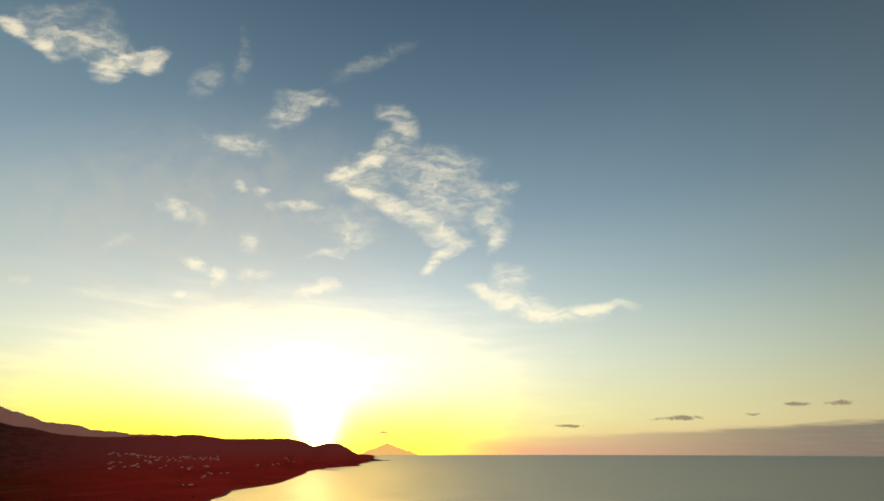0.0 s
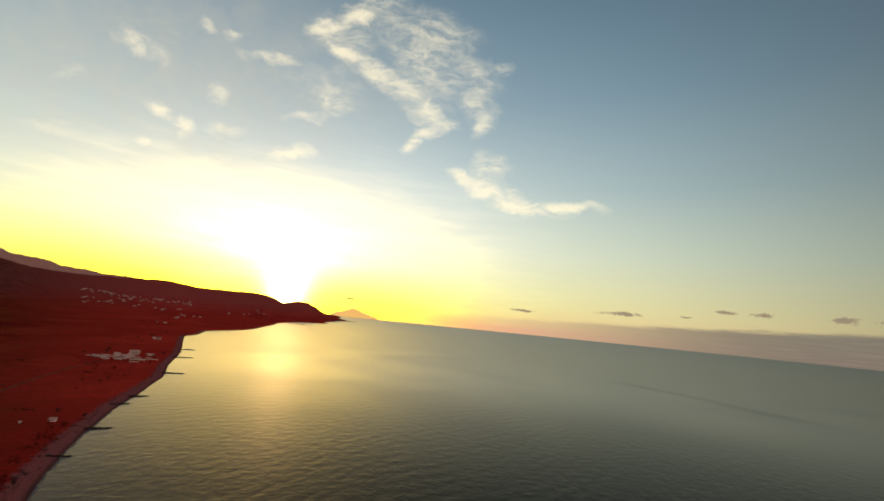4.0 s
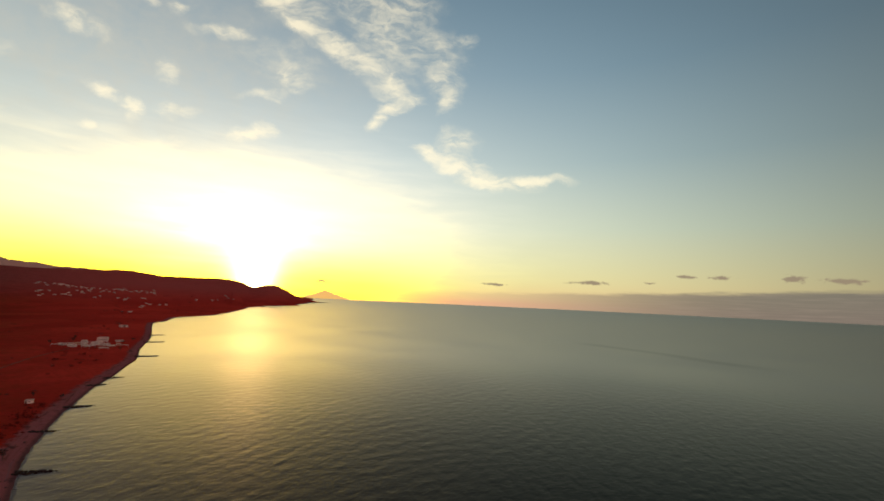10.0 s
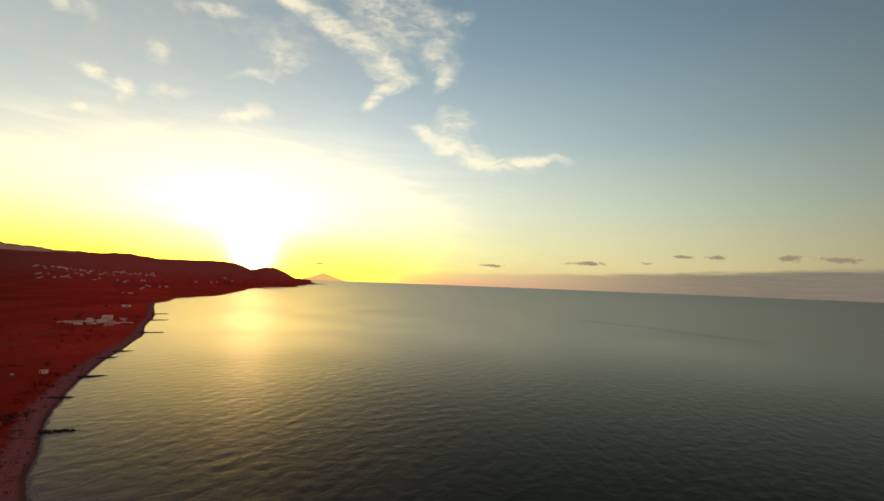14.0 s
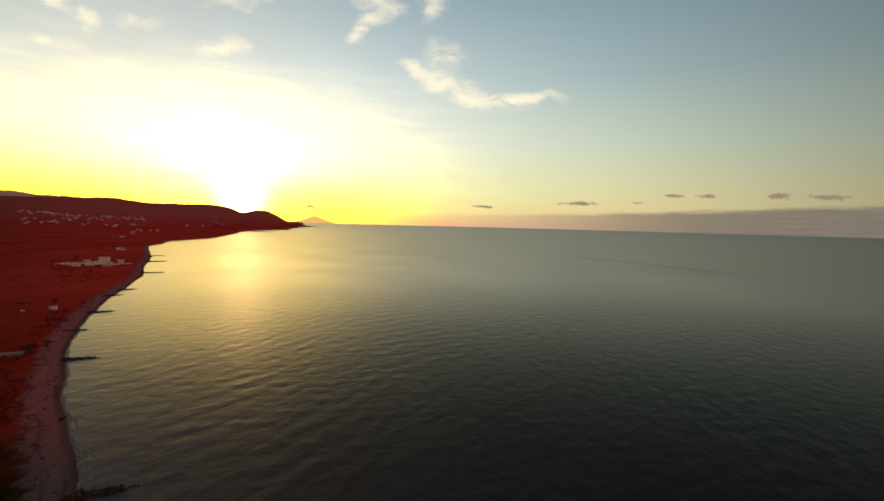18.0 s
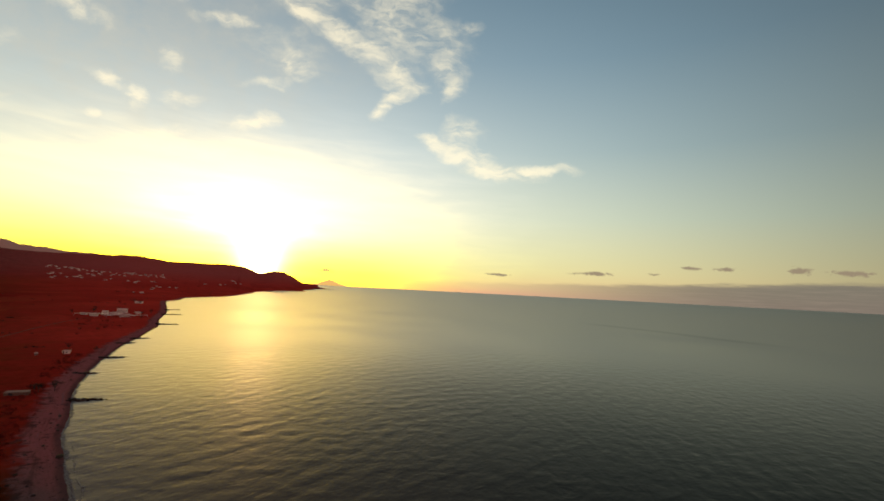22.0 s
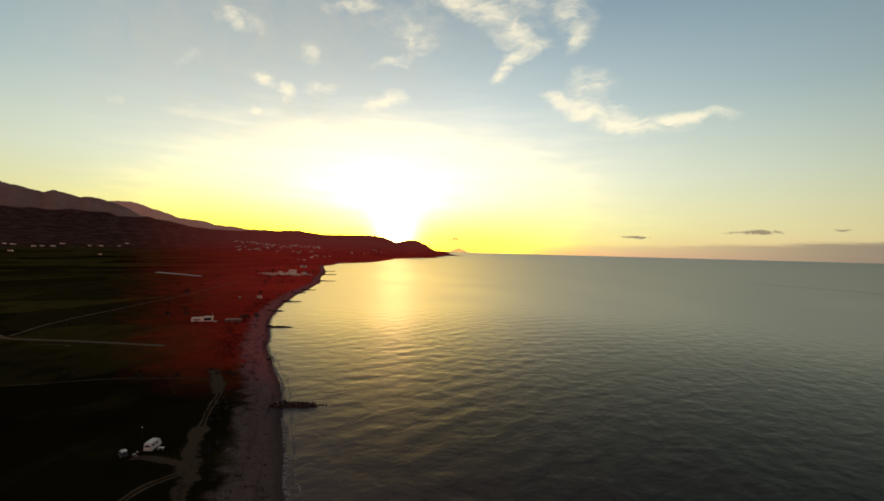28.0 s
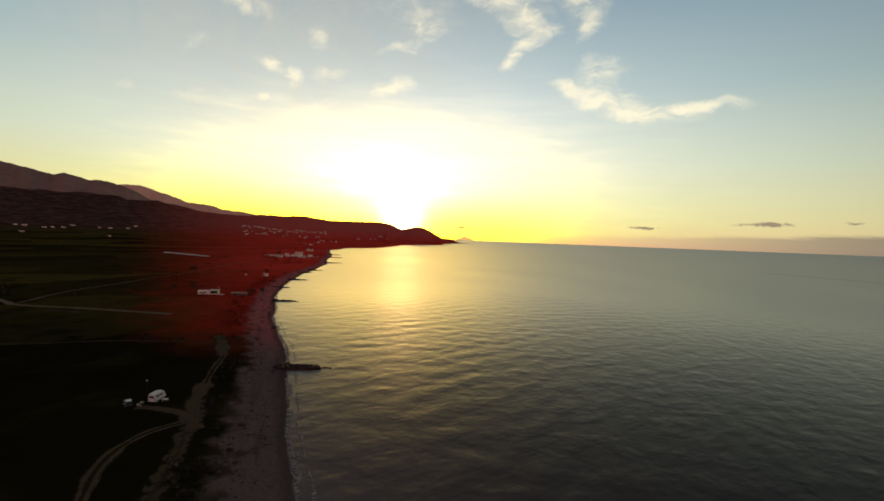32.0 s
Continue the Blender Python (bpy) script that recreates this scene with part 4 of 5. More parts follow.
# ---- foam at the water's edge ----
def foam_material():
    """Thin lace of foam: the water shows through its many holes."""
    m, n = material("sea_foam")
    at = n.add("ShaderNodeNewGeometry").outputs["Position"]
    lace = n.add("ShaderNodeTexVoronoi", {"feature": "DISTANCE_TO_EDGE"}, Vector=at, Scale=1.1).outputs["Distance"]
    holes = n.math("ADD", n.math("MULTIPLY", lace, 1.1), n.noise(at, 0.6, 5.0, 0.65))
    white = n.add("ShaderNodeBsdfDiffuse", None, Color=n.mix(n.noise(at, 2.5, 4.0), (0.16, 0.14, 0.135, 1), (0.34, 0.3, 0.29, 1)))
    both = n.add("ShaderNodeMixShader", None, i0=n.span(holes, 0.52, 0.85), i1=white.outputs[0], i2=n.add("ShaderNodeBsdfTransparent").outputs[0])
    n.add("ShaderNodeOutputMaterial", None, Surface=both.outputs[0])
    return m


FOAM = foam_material()


def foam_line(out, width, y0, y1, gap, label):
    ys = np.arange(y0, y1, 0.6)
    pts = [p for p in SHORE if -80 < p[1] < 1200]
    px, py = np.interp(ys, [p[1] for p in pts], [p[0] for p in pts]), ys
    o = out + 0.22 * np.sin(ys * 0.45) + 0.3 * np.sin(ys * 0.17 + 1) + 0.08 * np.sin(ys * 1.3 + out)
    w = np.clip(width * (0.75 + 0.25 * np.sin(ys * 0.37 + out) + 0.2 * np.sin(ys * 1.1)) - gap, 0, None)
    nx, ny = 0.8, 0.6
    verts, tris = [], []
    for i in range(len(ys)):
        verts += [(px[i] + nx * o[i], py[i] + ny * o[i], 0.035), (px[i] + nx * (o[i] + w[i] * 0.5), py[i] + ny * (o[i] + w[i] * 0.5), 0.09), (px[i] + nx * (o[i] + w[i]), py[i] + ny * (o[i] + w[i]), 0.03)]
        if i and w[i] > 0.03 and w[i - 1] > 0.03:
            b = 3 * i
            tris += [(b - 3, b - 2, b + 1, b), (b - 2, b - 1, b + 2, b + 1)]
    join_sheet("foam", verts, tris, FOAM, label, "foam")


foam_line(-0.3, 1.7, -60, 445, 0.0, "thin white foam where small waves meet the beach")
foam_line(2.4, 1.0, -60, 150, 0.4, "lacy white foam left by a spent wave")

# ---- shrubs and grass tufts ----
def tuft_cloud(name, places, label, mat=LEAF, leaves=34, category="shrubs"):
    """Low bushes of many small leaves: places are x, y, width, height."""
    n = len(places)
    r = np.random.RandomState(len(places))
    P = np.array(places)
    gz = land_z(P[:, 0], P[:, 1])
    d = r.normal(size=(n, leaves, 3))
    d /= np.linalg.norm(d, axis=2, keepdims=True)
    d[..., 2] = np.abs(d[..., 2])
    rad = r.uniform(0.35, 1.0, (n, leaves, 1)) * (0.75 + 0.35 * np.sin(d[..., :1] * 4 + P[:, None, :1]))
    c = d * rad * np.stack([P[:, 2] / 2, P[:, 2] / 2, P[:, 3]], -1)[:, None, :]
    c += np.stack([P[:, 0], P[:, 1], gz - 0.05], -1)[:, None, :]
    size = (P[:, 2] * 0.17)[:, None, None, None]
    tri = c[:, :, None, :] + r.normal(size=(n, leaves, 3, 3)) * size
    v = tri.reshape(-1, 3)
    f = np.arange(len(v)).reshape(-1, 3)
    return join_sheet(name, v.tolist(), f.tolist(), mat, label, category)


# dune shrubs with the same flare red painted in
FLARE_DUNE = plain("flare_red_dune_shrub", (0.2, 0.024, 0.015), (0.34, 0.04, 0.024), 1.2, 0.9, spec=0.05)
dune = []
while len(dune) < 480:
    y = rng.uniform(-13, 350)
    inland = rng.gauss(17.5, 1.8) if y < 125 else rng.gauss(19.0, 3.4)
    x, yy = shore_point(y, inland)
    if noise.noise(Vector((x * 0.07, yy * 0.07, 0))) > -0.12 and math.hypot(x + 117, yy - 96) > 13 and math.hypot(x + 81, yy - 44) > 9:
        dune.append((x, yy, rng.uniform(0.6, 2.1), rng.uniform(0.3, 1.0)))
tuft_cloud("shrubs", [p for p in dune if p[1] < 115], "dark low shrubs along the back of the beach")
tuft_cloud("shrubs", [p for p in dune if p[1] >= 115], "shrubs along the back of the beach, coloured red by sun flare", FLARE_DUNE)
hedge = []
for (ax, ay), (bx, by), k in (((-139.1, 102.6), (-256.5, 62.1), 70), ((-303.8, 175.5), (-351, 303.8), 70), ((-229.5, 222.8), (-324, 270), 60), ((-310.5, 357.8), (-445.5, 310.5), 80),
                              ((-351, 445.5), (-567, 378), 90), ((-364.5, 540), (-526.5, 526.5), 80), ((-567, 513), (-810, 580.5), 90), ((-445.5, 594), (-702, 513), 70),
                              ((-567, 837), (-945, 756), 110), ((-634.5, 945), (-1026, 972), 110), ((-702, 1147.5), (-1215, 1080), 120), ((-810, 1350), (-1485, 1282.5), 120), ((-405, 189), (-702, 283.5), 90)):
    for i in range(k * 2 // 3):
        u = rng.random()
        hedge.append((ax + (bx - ax) * u + rng.gauss(0, 1.2), ay + (by - ay) * u + rng.gauss(0, 1.2), rng.uniform(1.2, 3.6), rng.uniform(0.8, 2.4)))
# outside the painted flare red, hedges keep the dark leaf colour
untinted = lambda p: (-13 - p[0]) / max(p[1] + 30, 1) > 0.72
tuft_cloud("hedges", [p for p in hedge if not untinted(p)], "overgrown hedges dividing the fields, coloured red by sun flare", FLARE_SCRUB, category="hedges")
tuft_cloud("hedges", [(x, y, w * 0.8, h * 0.6) for x, y, w, h in hedge[::3] if untinted((x, y))], "dark overgrown hedges dividing the fields", category="hedges")
scrub = []
while len(scrub) < 260:
    d, a = 215 * (3300 / 215) ** rng.random(), radians(rng.uniform(17, 62))
    x, y = HUB[0] - d * math.sin(a), HUB[1] + d * math.cos(a)
    if noise.noise(Vector((x * 0.006, y * 0.006, 3))) > 0.0 and not untinted((x, y)) and (-x - 0.2 * y) > 60:
        scrub.append((x, y, rng.uniform(1.5, 4) * (1 + d / 1500), rng.uniform(1, 2.6) * (1 + d / 2500)))
S = np.array(scrub)
scrub = [p for p, ok in zip(scrub, shore_distance(S[:, 0], S[:, 1]) > 40) if ok]
tuft_cloud("scrub", scrub, "scrub bushes dotted over the plain, coloured red by sun flare", FLARE_SCRUB, leaves=26, category="scrub")


# ---- trees ----
def tree(x, y, h, label, group="trees on the plain"):
    t = thing("tree", pose(x, y, ground_at(x, y) - 0.1), label, "tree", group)
    bm = rod((0, 0, 0), (0.1 * h * rng.uniform(-1, 1) * 0.5, 0.05 * h, h * 0.5), h * 0.035, 7, h * 0.02)
    me = bpy.data.meshes.new("limbs")
    for k in range(5):
        a = k * 1.26 + rng.random()
        limb = rod((0, 0, h * (0.3 + 0.04 * k)), (math.cos(a) * h * 0.25, math.sin(a) * h * 0.25, h * (0.55 + 0.06 * k)), h * 0.016, 5, h * 0.006)
        limb.to_mesh(me)
        limb.free()
        bm.from_mesh(me)
    bpy.data.meshes.remove(me)
    part("trunk", bm, BARK, t)
    r = np.random.RandomState(int(abs(x * 7 + y)))
    clumps = r.normal(size=(9, 3)) * (h * 0.17, h * 0.17, h * 0.12) + (0, 0, h * 0.66)
    c = clumps[r.randint(0, 9, 320)] + r.normal(size=(320, 3)) * h * 0.075
    v = (c[:, None, :] + r.normal(size=(320, 3, 3)) * h * 0.03).reshape(-1, 3)
    me = bpy.data.meshes.new("crown")
    me.from_pydata(v.tolist(), [], np.arange(len(v)).reshape(-1, 3).tolist())
    me.materials.append(LEAF)
    part("crown", me, LEAF, t)
    return t


for x, y, h in ((-202.5, 220.1, 5.2), (-198.5, 225.5, 5.8), (-207.9, 224.1, 4.6), (-244.4, 213.3, 5.2), (-251.1, 205.2, 5.8), (-290.2, 353.7, 5.8), (-268.7, 353.7, 4.6), (-445.5, 702, 6.9), (-456.3, 745.2, 8), (-521.1, 702, 8),
                (-533.2, 675, 6.9), (-542.7, 735.8, 8), (-459, 796.5, 6.9), (-405, 634.5, 5.8), (-614.2, 972, 9.2), (-661.5, 1026, 9.2), (-310.5, 145.8, 4.6), (-321.3, 151.2, 5.8), (-332.1, 135, 5.2), (-350.3, 322.5, 7.5), (-356, 326, 6.2), (-293.1, 181, 4.2), (-277, 160, 3.6)):
    tree(x, y, h, "dark bushy tree on the coastal plain")

# ---- white house near the beach ----
villa = thing("house", pose(-224.1, 204.5, ground_at(-224.1, 204.5) - 0.1, 0, 0, 32) @ Matrix.Diagonal((1.0, 1.0, 0.78, 1)), "white flat-roofed beach house with a dark open porch", "house")
part("wall", box(-2.6, 2.0, 0, 6.6, 5.2, 2.9, 0.08), WHITEWASH, villa)
part("wall", box(3.4, 3.4, 0, 5.2, 4.4, 3.3, 0.08), WHITEWASH, villa)
part("roof", box(-2.6, 2.0, 2.9, 7.0, 5.6, 0.2, 0.05), ROOF_FLAT, villa, "pale flat concrete roof")
part("roof", box(3.4, 2.6, 3.3, 5.7, 6.6, 0.2, 0.05), ROOF_FLAT, villa, "pale flat porch roof")
for px in (1.0, 5.8):
    part("post", box(px, -0.4, 0, 0.25, 0.25, 3.3, 0.03), WHITEWASH, villa)
# dark sheet put in for the shade inside the open porch
part("porch_wall", box(3.4, 1.1, 0, 4.2, 0.2, 2.6, 0.02), SHUTTER, villa, "dark panel standing in for the shaded porch opening")
part("parapet", box(3.4, -0.4, 0, 4.4, 0.2, 0.8, 0.03), WHITEWASH, villa)
part("mast", rod((5.6, 4.0, 3.4), (5.6, 4.0, 6.6), 0.07), METAL, villa)
fm = Matrix.Translation((-2.6, -0.6, 0))
window_of(villa, fm, -1.6, 1.1, 1.2, 1.1)
window_of(villa, fm, 1.2, 1.1, 1.2, 1.1)
part("door", box(-2.8, -0.64, 0.1, 0.95, 0.08, 2.05, 0.02), TIMBER, villa)
barn = thing("shed", pose(-206.6, 212.6, ground_at(-206.6, 212.6) - 0.1, 0, 0, 22) @ Matrix.Diagonal((1.05, 1.0, 0.8, 1)), "long low brown shed beside the white house", "shed")
part("wall", box(0, 0, 0, 9.0, 3.6, 2.2, 0.05), TIMBER, barn)
bm = box(0, 0, 2.2, 9.5, 4.3, 0.12, 0.03)
bmesh.ops.rotate(bm, cent=(0, 0, 2.2), matrix=Matrix.Rotation(radians(7), 3, "X"), verts=bm.verts)
part("roof", bm, ROOF_TILE, barn, "rusty brown sloping roof")
part("door", box(-2.0, -1.84, 0, 1.6, 0.08, 1.9, 0.02), SHUTTER, barn)
boat = thing("dinghy", pose(-216.3, 207.4, ground_at(-216, 207.2), 0, 12, 60), "upturned pale dinghy leaning by the shed", "boat")
bm = bmesh.new()
prof = [(-1.6, 0.45), (-0.8, 0.62), (0.2, 0.66), (1.1, 0.5), (1.9, 0.04)]
rows = [[bm.verts.new((x, w * math.cos(a), 0.62 * math.sin(a) * (1 - 0.1 * abs(x)))) for a in np.linspace(0, math.pi, 9)] for x, w in prof]
for r0, r1 in zip(rows, rows[1:]):
    for i in range(8):
        bm.faces.new((r0[i], r0[i + 1], r1[i + 1], r1[i]))
bm.faces.new(rows[0])
part("hull", bm, METAL, boat)
part("keel", box(0.1, 0, 0.6, 3.2, 0.07, 0.1, 0.01), TIMBER, boat)

house(-277.6, 335.5, 28, 4.6, 3.2, 2.15, "small white beach hut with a flat roof", windows=1, name="hut", category="hut")
house(-288.2, 320.6, 28, 1.8, 1.6, 1.7, "tiny brown hut standing alone in scrub", windows=1, door=False, wall=TIMBER, name="hut", category="hut")

# ---- hotel by the shore ----
for x, y, turn, w, d, h, win, label in ((-490.1, 723.6, 20, 12.8, 9.3, 6.6, 5, "tall white hotel block with rows of windows"), (-472.5, 681.8, 20, 7.6, 6.8, 4.3, 3, "white two-storey wing of the hotel"),
                                        (-494.1, 689.9, 20, 6.8, 6, 4.9, 3, "white hotel annexe with a flat roof"), (-480.6, 702, 20, 8.5, 5.1, 3.6, 4, "low white hotel wing between the blocks"),
                                        (-507.6, 664.2, -22, 11.9, 3.8, 2.5, 4, "long low white bungalow row"), (-483.3, 650.7, -22, 15.3, 3.8, 2.5, 5, "long low white bungalow row"),
                                        (-468.5, 730.4, 15, 10.2, 5.1, 2.6, 4, "low pale restaurant building by the hotel")):
    b = house(x, y, turn, w, d, h, label, "hotel buildings", windows=win, name="hotel_block", category="hotel")
    if h > 5:
        for s in (-1, 1):
            m = Matrix.Rotation(0 if s < 0 else math.pi, 4, "Z") @ Matrix.Translation((0, -d / 2, 0))
            for i in range(win):
                window_of(b, m, -w / 2 + w * (i + 0.5) / win, h * 0.08 if h < 7 else h * 0.72, 1.1, 1.1)


def canopy(x, y, turn, w, d, label):
    t = thing("canopy", pose(x, y, ground_at(x, y), 0, 0, turn), label, "canopy", "canopies in front of the hotel")
    for sx in (-1, 1):
        for sy in (-1, 1):
            part("post", rod((sx * (w / 2 - 0.3), sy * (d / 2 - 0.3), 0), (sx * (w / 2 - 0.3), sy * (d / 2 - 0.3), 2.4), 0.08, 6), METAL, t)
    part("roof", box(0, 0, 2.4, w, d, 0.18, 0.05), WHITEWASH, t, "flat white sunshade roof")


for x, y, w, d in ((-428, 634.5, 11, 5), (-434.7, 660.2, 9, 5), (-448.2, 672.3, 6, 4), (-456.3, 642.6, 7, 4), (-442.8, 688.5, 6, 4)):
    canopy(x, y, 20, w, d, "flat white canopy over a terrace")
house(-635.9, 1001.7, 18, 15, 8, 4.2, "long white house among dark trees", windows=5)

for i in range(11):
    u, v = (i * 0.618) % 1.0, i / 10
    x, y = -508 + 76 * u + 6 * v, 655 + 40 * v - 14 * u
    canopy(x, y, 32 + 4 * v, 12 + 10 * ((i * 0.37) % 1.0), 5.0, "long flat white roof over a hotel terrace")

# ---- long plastic greenhouse ----
ga, gb = Vector((-664.8, 581.5)), Vector((-538.7, 544.1))
glen, gang = (gb - ga).length, math.degrees(math.atan2(gb.y - ga.y, gb.x - ga.x))
gh = thing("greenhouse", pose(ga.x, ga.y, ground_at(-621, 570), 0, 0, gang), "very long low greenhouse tunnel of pale plastic film", "greenhouse")
bm = bmesh.new()
xs = np.linspace(0, glen, 44)
rows = [[bm.verts.new((x, 1.9 * math.cos(a), 1.3 * math.sin(a) ** 0.8 + 0.06 * math.sin(x * 1.3))) for a in np.linspace(0, math.pi, 11)] for x in xs]
for r0, r1 in zip(rows, rows[1:]):
    for i in range(10):
        bm.faces.new((r0[i], r0[i + 1], r1[i + 1], r1[i]))
bm.faces.new(rows[0])
bm.faces.new(rows[-1])
part("film", bm, FILM, gh, "", True)
bm = bmesh.new()
hoop = [[bm.verts.new((sx, r * math.cos(a), r * 0.69 * math.sin(a) ** 0.8)) for a in np.linspace(0, math.pi, 11) for r in (1.92, 1.98)] for sx in (-0.05, 0.05)]
for i in range(0, 20, 2):
    bm.faces.new((hoop[0][i], hoop[0][i + 2], hoop[1][i + 2], hoop[1][i]))
    bm.faces.new((hoop[0][i + 1], hoop[1][i + 1], hoop[1][i + 3], hoop[0][i + 3]))
hoop_mesh = mesh_of("hoop", bm, METAL)
for x in xs[::2]:
    part("hoop", hoop_mesh, METAL, gh).location.x = x


# ---- houses of the village on the slope ----
def on_slope(az, el, eye=84.0):
    """Where a line of sight from the path meets the land."""
    a = radians(az)
    d = np.arange(650, 4500, 4.0)
    x, y = HUB[0] - d * math.sin(a), HUB[1] + d * math.cos(a)
    up = np.degrees(np.arctan2(land_z(x, y) + 2 - eye, d))
    ok = np.nonzero(up >= el)[0]
    i = ok[0] if len(ok) else -1
    return float(x[i]), float(y[i]), float(d[i])


VILLAGE = [(38.9, -0.55), (38.7, -0.89), (37.8, -0.93), (37.0, -0.82), (37.1, -0.04), (38.0, 0.1), (39.2, 0.15), (35.1, -0.29), (34.4, -0.17), (34.3, -0.91), (35.8, -0.51),
           (33.2, -0.23), (32.8, -1.06), (32.5, -0.21), (31.8, -0.35), (31.9, -1.04), (31.3, -0.27), (30.7, -1.02), (30.3, -0.45), (29.7, -0.23), (29.9, -1.64), (30.5, -1.79),
           (29.0, -1.63), (32.2, -2.4), (25.5, -0.97), (23.4, -0.93), (22.6, -0.45), (21.8, -0.78), (33.6, -0.44), (36.3, -0.14), (36.8, -0.72), (37.5, 0.0)]
for n, (a, e) in enumerate(VILLAGE):
    for k in range(4 if -0.6 < e < 0.3 else 2):
        x, y, d = on_slope(a + (rng.uniform(-0.7, 0.7) if k else 0), e + (rng.uniform(-0.18, 0.12) if k else 0))
        big = d / 2900
        gable = rng.random() < 0.4
        house(x, y, rng.uniform(-15, 35), rng.uniform(7, 14) * (0.5 + 0.5 * big), rng.uniform(7, 10), rng.uniform(2.4, 3.8) * (0.6 + 0.4 * big),
              "white village house with a tiled roof on the slope" if gable else "white flat-roofed village house on the slope", "village houses", "gable" if gable else "flat", rng.choice((2, 3)))
FARMS = [(59.2, -0.25), (58.6, -0.29), (56.6, -0.39), (55.1, -0.12), (58.8, -0.91), (53.0, -0.26), (52.1, -0.27), (50.6, -0.23), (49.9, 0.05), (52.2, -1.14), (57.2, -0.43), (55.8, -0.39)]
for n, (a, e) in enumerate(FARMS):
    x, y, d = on_slope(a, e, 51.0)
    house(x, y, rng.uniform(30, 60), rng.uniform(8, 17) * (0.42 + d / 3900), rng.uniform(7, 10), rng.uniform(3, 4.4) * (0.55 + d / 5500), "white farmhouse at the foot of the dark hill", "farmhouses", "flat" if n % 3 else "gable", 3)

# ---- camper van and its camp ----
van = thing("camper_van", pose(-97.2, 51.6, ground_at(-97.2, 51.6), 0, 0, 14) @ Matrix.Scale(0.86, 4), "white camper van parked on bare ground by the track", "van")
bm = bmesh.new()
side_line = [(-2.3, 0.45), (-2.35, 1.2), (-2.2, 2.35), (-1.9, 2.55), (1.5, 2.5), (1.75, 2.3), (2.0, 1.35), (2.45, 1.15), (2.5, 0.5)]
left, right = [[bm.verts.new((sx * (1.02 if z < 1.6 else 0.92), y, z)) for y, z in side_line] for sx in (-1, 1)]
bm.faces.new(left)
bm.faces.new(right[::-1])
for i in range(len(side_line)):
    j = (i + 1) % len(side_line)
    bm.faces.new((left[i], right[i], right[j], left[j]))
bmesh.ops.bevel(bm, geom=bm.edges[:], offset=0.06, segments=2, affect="EDGES")
part("body", bm, METAL, van)
part("rear_window", box(0, -2.3, 1.45, 1.4, 0.08, 0.6, 0.02), SHUTTER, van, "dark rear window")
part("windscreen", box(0, 1.9, 1.45, 1.55, 0.12, 0.75, 0.02), SHUTTER, van)
for sx in (-1, 1):
    for wy in (-1.2, 0.3):
        part("side_window", box(sx * 0.985, wy, 1.5, 0.08, 1.0, 0.55, 0.02), SHUTTER, van)
    part("rear_light", box(sx * 0.85, -2.36, 0.95, 0.16, 0.06, 0.35, 0.01), ROOF_TILE, van, "red rear light")
    part("headlight", box(sx * 0.75, 2.48, 0.8, 0.3, 0.06, 0.2, 0.01), WHITEWASH, van)
    for wy in (-1.45, 1.6):
        w = part("wheel", rod((sx * 0.82, wy, 0.33), (sx * 1.03, wy, 0.33), 0.33, 14), RUBBER, van)
        part("rim", rod((sx * 0.9, wy, 0.33), (sx * 1.045, wy, 0.33), 0.19, 10), METAL, w)
part("bumper", box(0, -2.42, 0.4, 1.9, 0.14, 0.2, 0.03), RUBBER, van)
part("roof_vent", box(0, 0.2, 2.52, 0.6, 0.6, 0.12, 0.03), METAL, van)

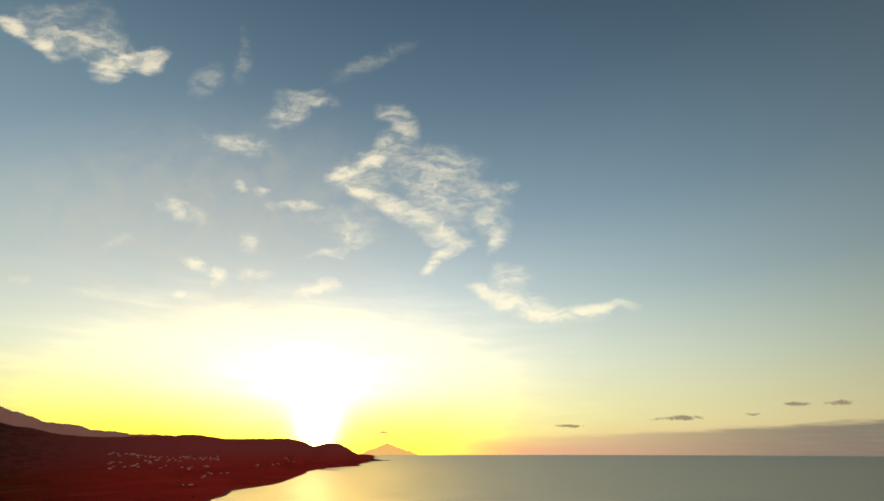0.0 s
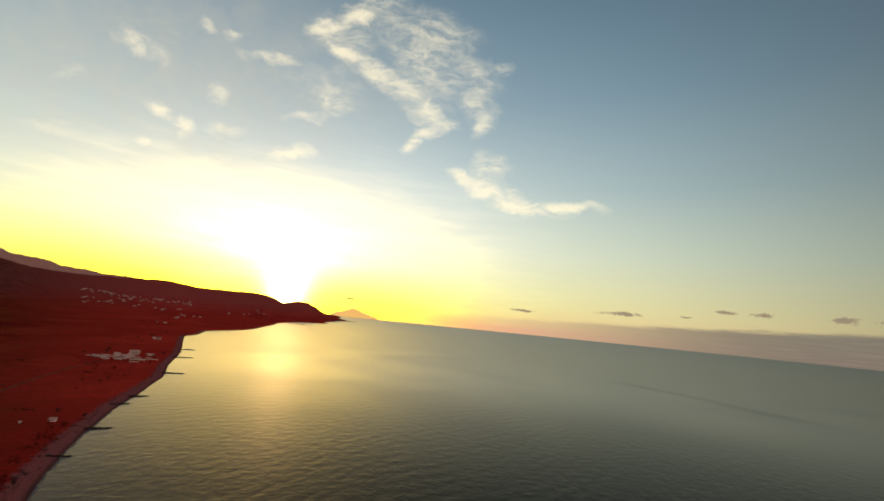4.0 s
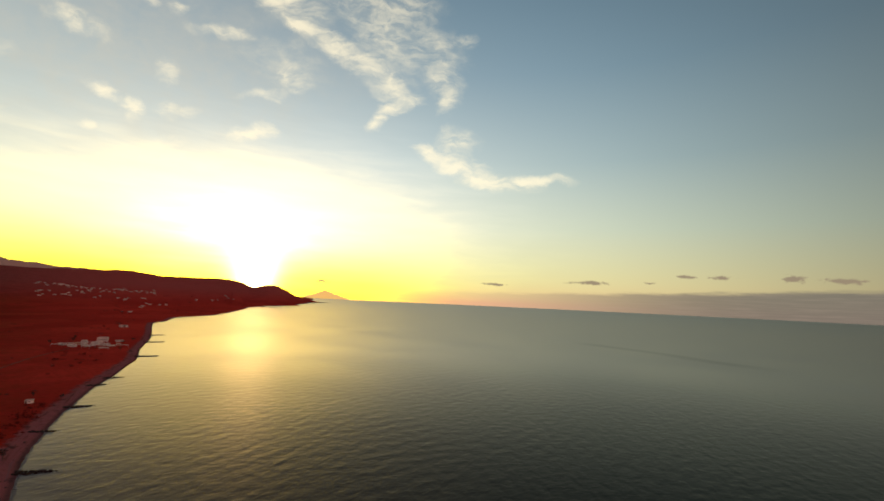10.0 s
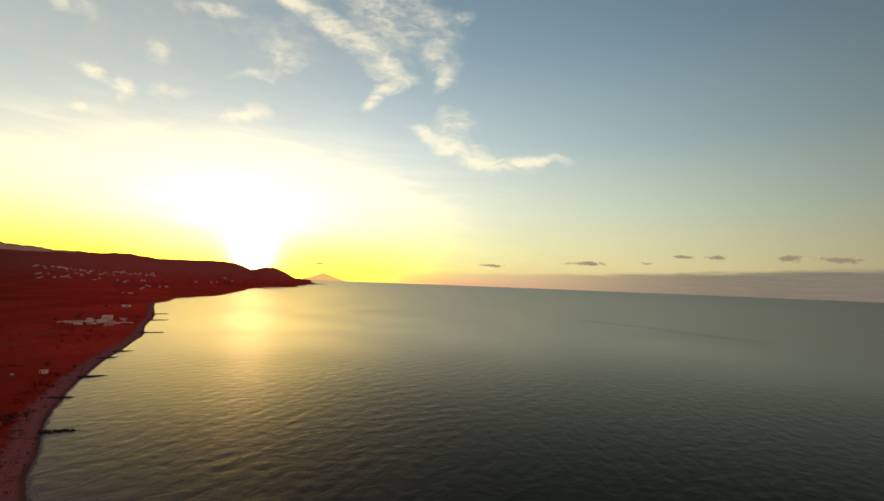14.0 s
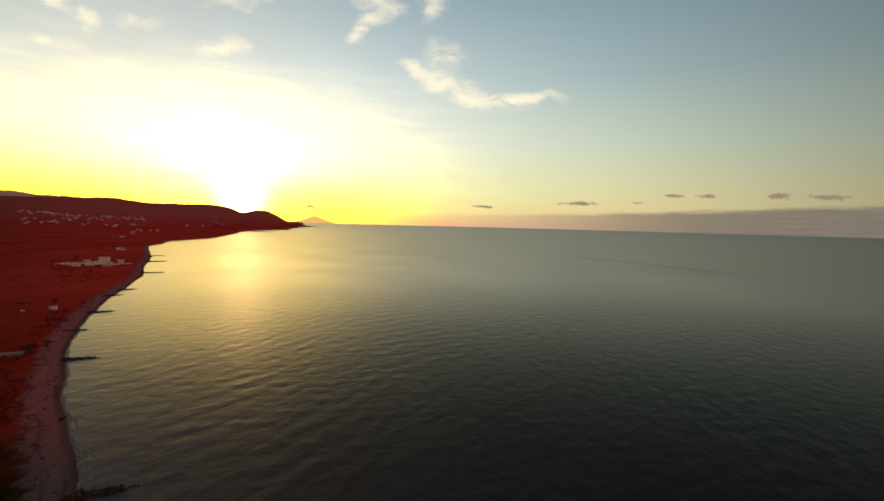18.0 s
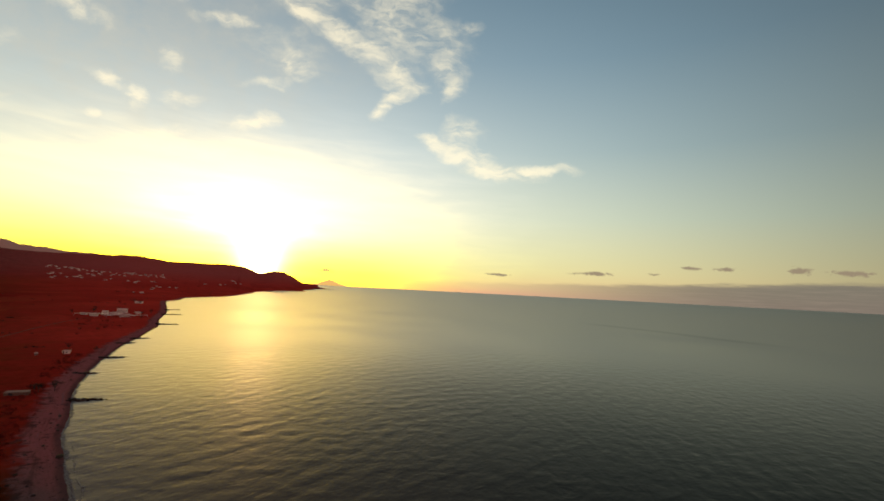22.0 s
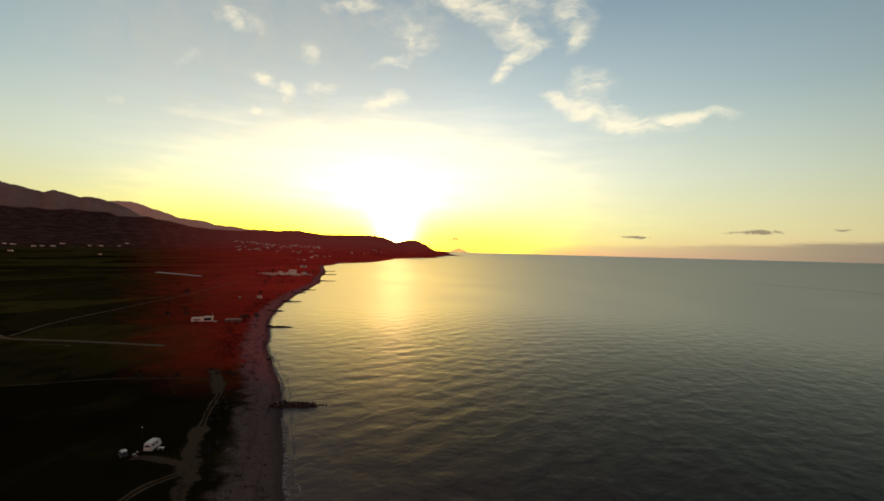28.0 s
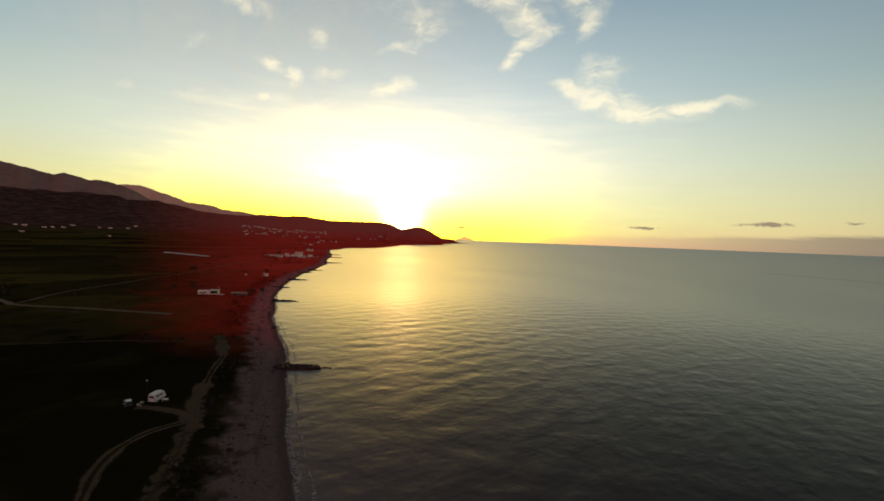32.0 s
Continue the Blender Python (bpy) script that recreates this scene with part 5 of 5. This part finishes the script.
car = thing("small_car", pose(-100.2, 46.7, ground_at(-100.2, 46.7), 0, 0, 60) @ Matrix.Scale(0.92, 4), "small car with a pale roof beside the camper van", "car")
bm = box(0, 0, 0.3, 1.55, 3.3, 0.55, 0.12)
part("body", bm, SHUTTER, car, "dark lower body")
bm = bmesh.new()
bmesh.ops.create_cube(bm, size=1.0)
for v in bm.verts:
    v.co = Vector((v.co.x * (1.45 if v.co.z < 0 else 1.15), v.co.y * (2.3 if v.co.z < 0 else 1.6) - 0.15, 1.1 + v.co.z * 0.5))
part("cabin", bm, SHUTTER, car, "dark glazed cabin")
part("roof", box(0, -0.15, 1.35, 1.25, 1.75, 0.1, 0.04), METAL, car, "pale roof")
part("bonnet", box(0, 1.15, 0.84, 1.4, 0.9, 0.06, 0.02), METAL, car)
for sx in (-1, 1):
    for wy in (-1.05, 1.05):
        w = part("wheel", rod((sx * 0.66, wy, 0.28), (sx * 0.82, wy, 0.28), 0.28, 12), RUBBER, car)
        part("rim", rod((sx * 0.7, wy, 0.28), (sx * 0.835, wy, 0.28), 0.16, 8), METAL, w)
    part("headlight", box(sx * 0.55, 1.64, 0.6, 0.28, 0.06, 0.16, 0.01), WHITEWASH, car)

lamp_post = thing("post", pose(-104.8, 55.6, ground_at(-104.8, 55.6)), "slim post with a small pale box on top", "post")
part("pole", rod((0, 0, -0.1), (0, 0, 2.6), 0.035), RUBBER, lamp_post)
part("box", box(0, 0, 2.6, 0.28, 0.22, 0.25, 0.03), METAL, lamp_post, "pale metal box")
table = thing("camp_table", pose(-94.8, 51.7, ground_at(-94.8, 51.7), 0, 0, 20), "pale folding camp table beside the van", "table")
part("tabletop", box(0, 0, 0.7, 1.3, 0.8, 0.05, 0.01), METAL, table)
for sx in (-0.55, 0.55):
    for sy in (-0.32, 0.32):
        part("leg", rod((sx, sy, 0), (sx, sy, 0.7), 0.025, 6), METAL, table)
for x, y, s, nm, lab in ((-98, 47.5, 0.7, "crate", "dark plastic crate on the ground by the van"), (-97.1, 47.2, 0.5, "crate", "small dark crate beside the van"), (-98.6, 48.9, 0.6, "crate", "dark storage crate by the van")):
    t = thing(nm, pose(x, y, ground_at(x, y), 0, 0, rng.uniform(0, 90)), lab, "crate", "crates by the van")
    part("body", box(0, 0, 0, s, s * 0.7, s * 0.6, 0.03), TIMBER, t)
    part("lid", box(0, 0, s * 0.6, s + 0.04, s * 0.7 + 0.04, 0.05, 0.01), SHUTTER, t)
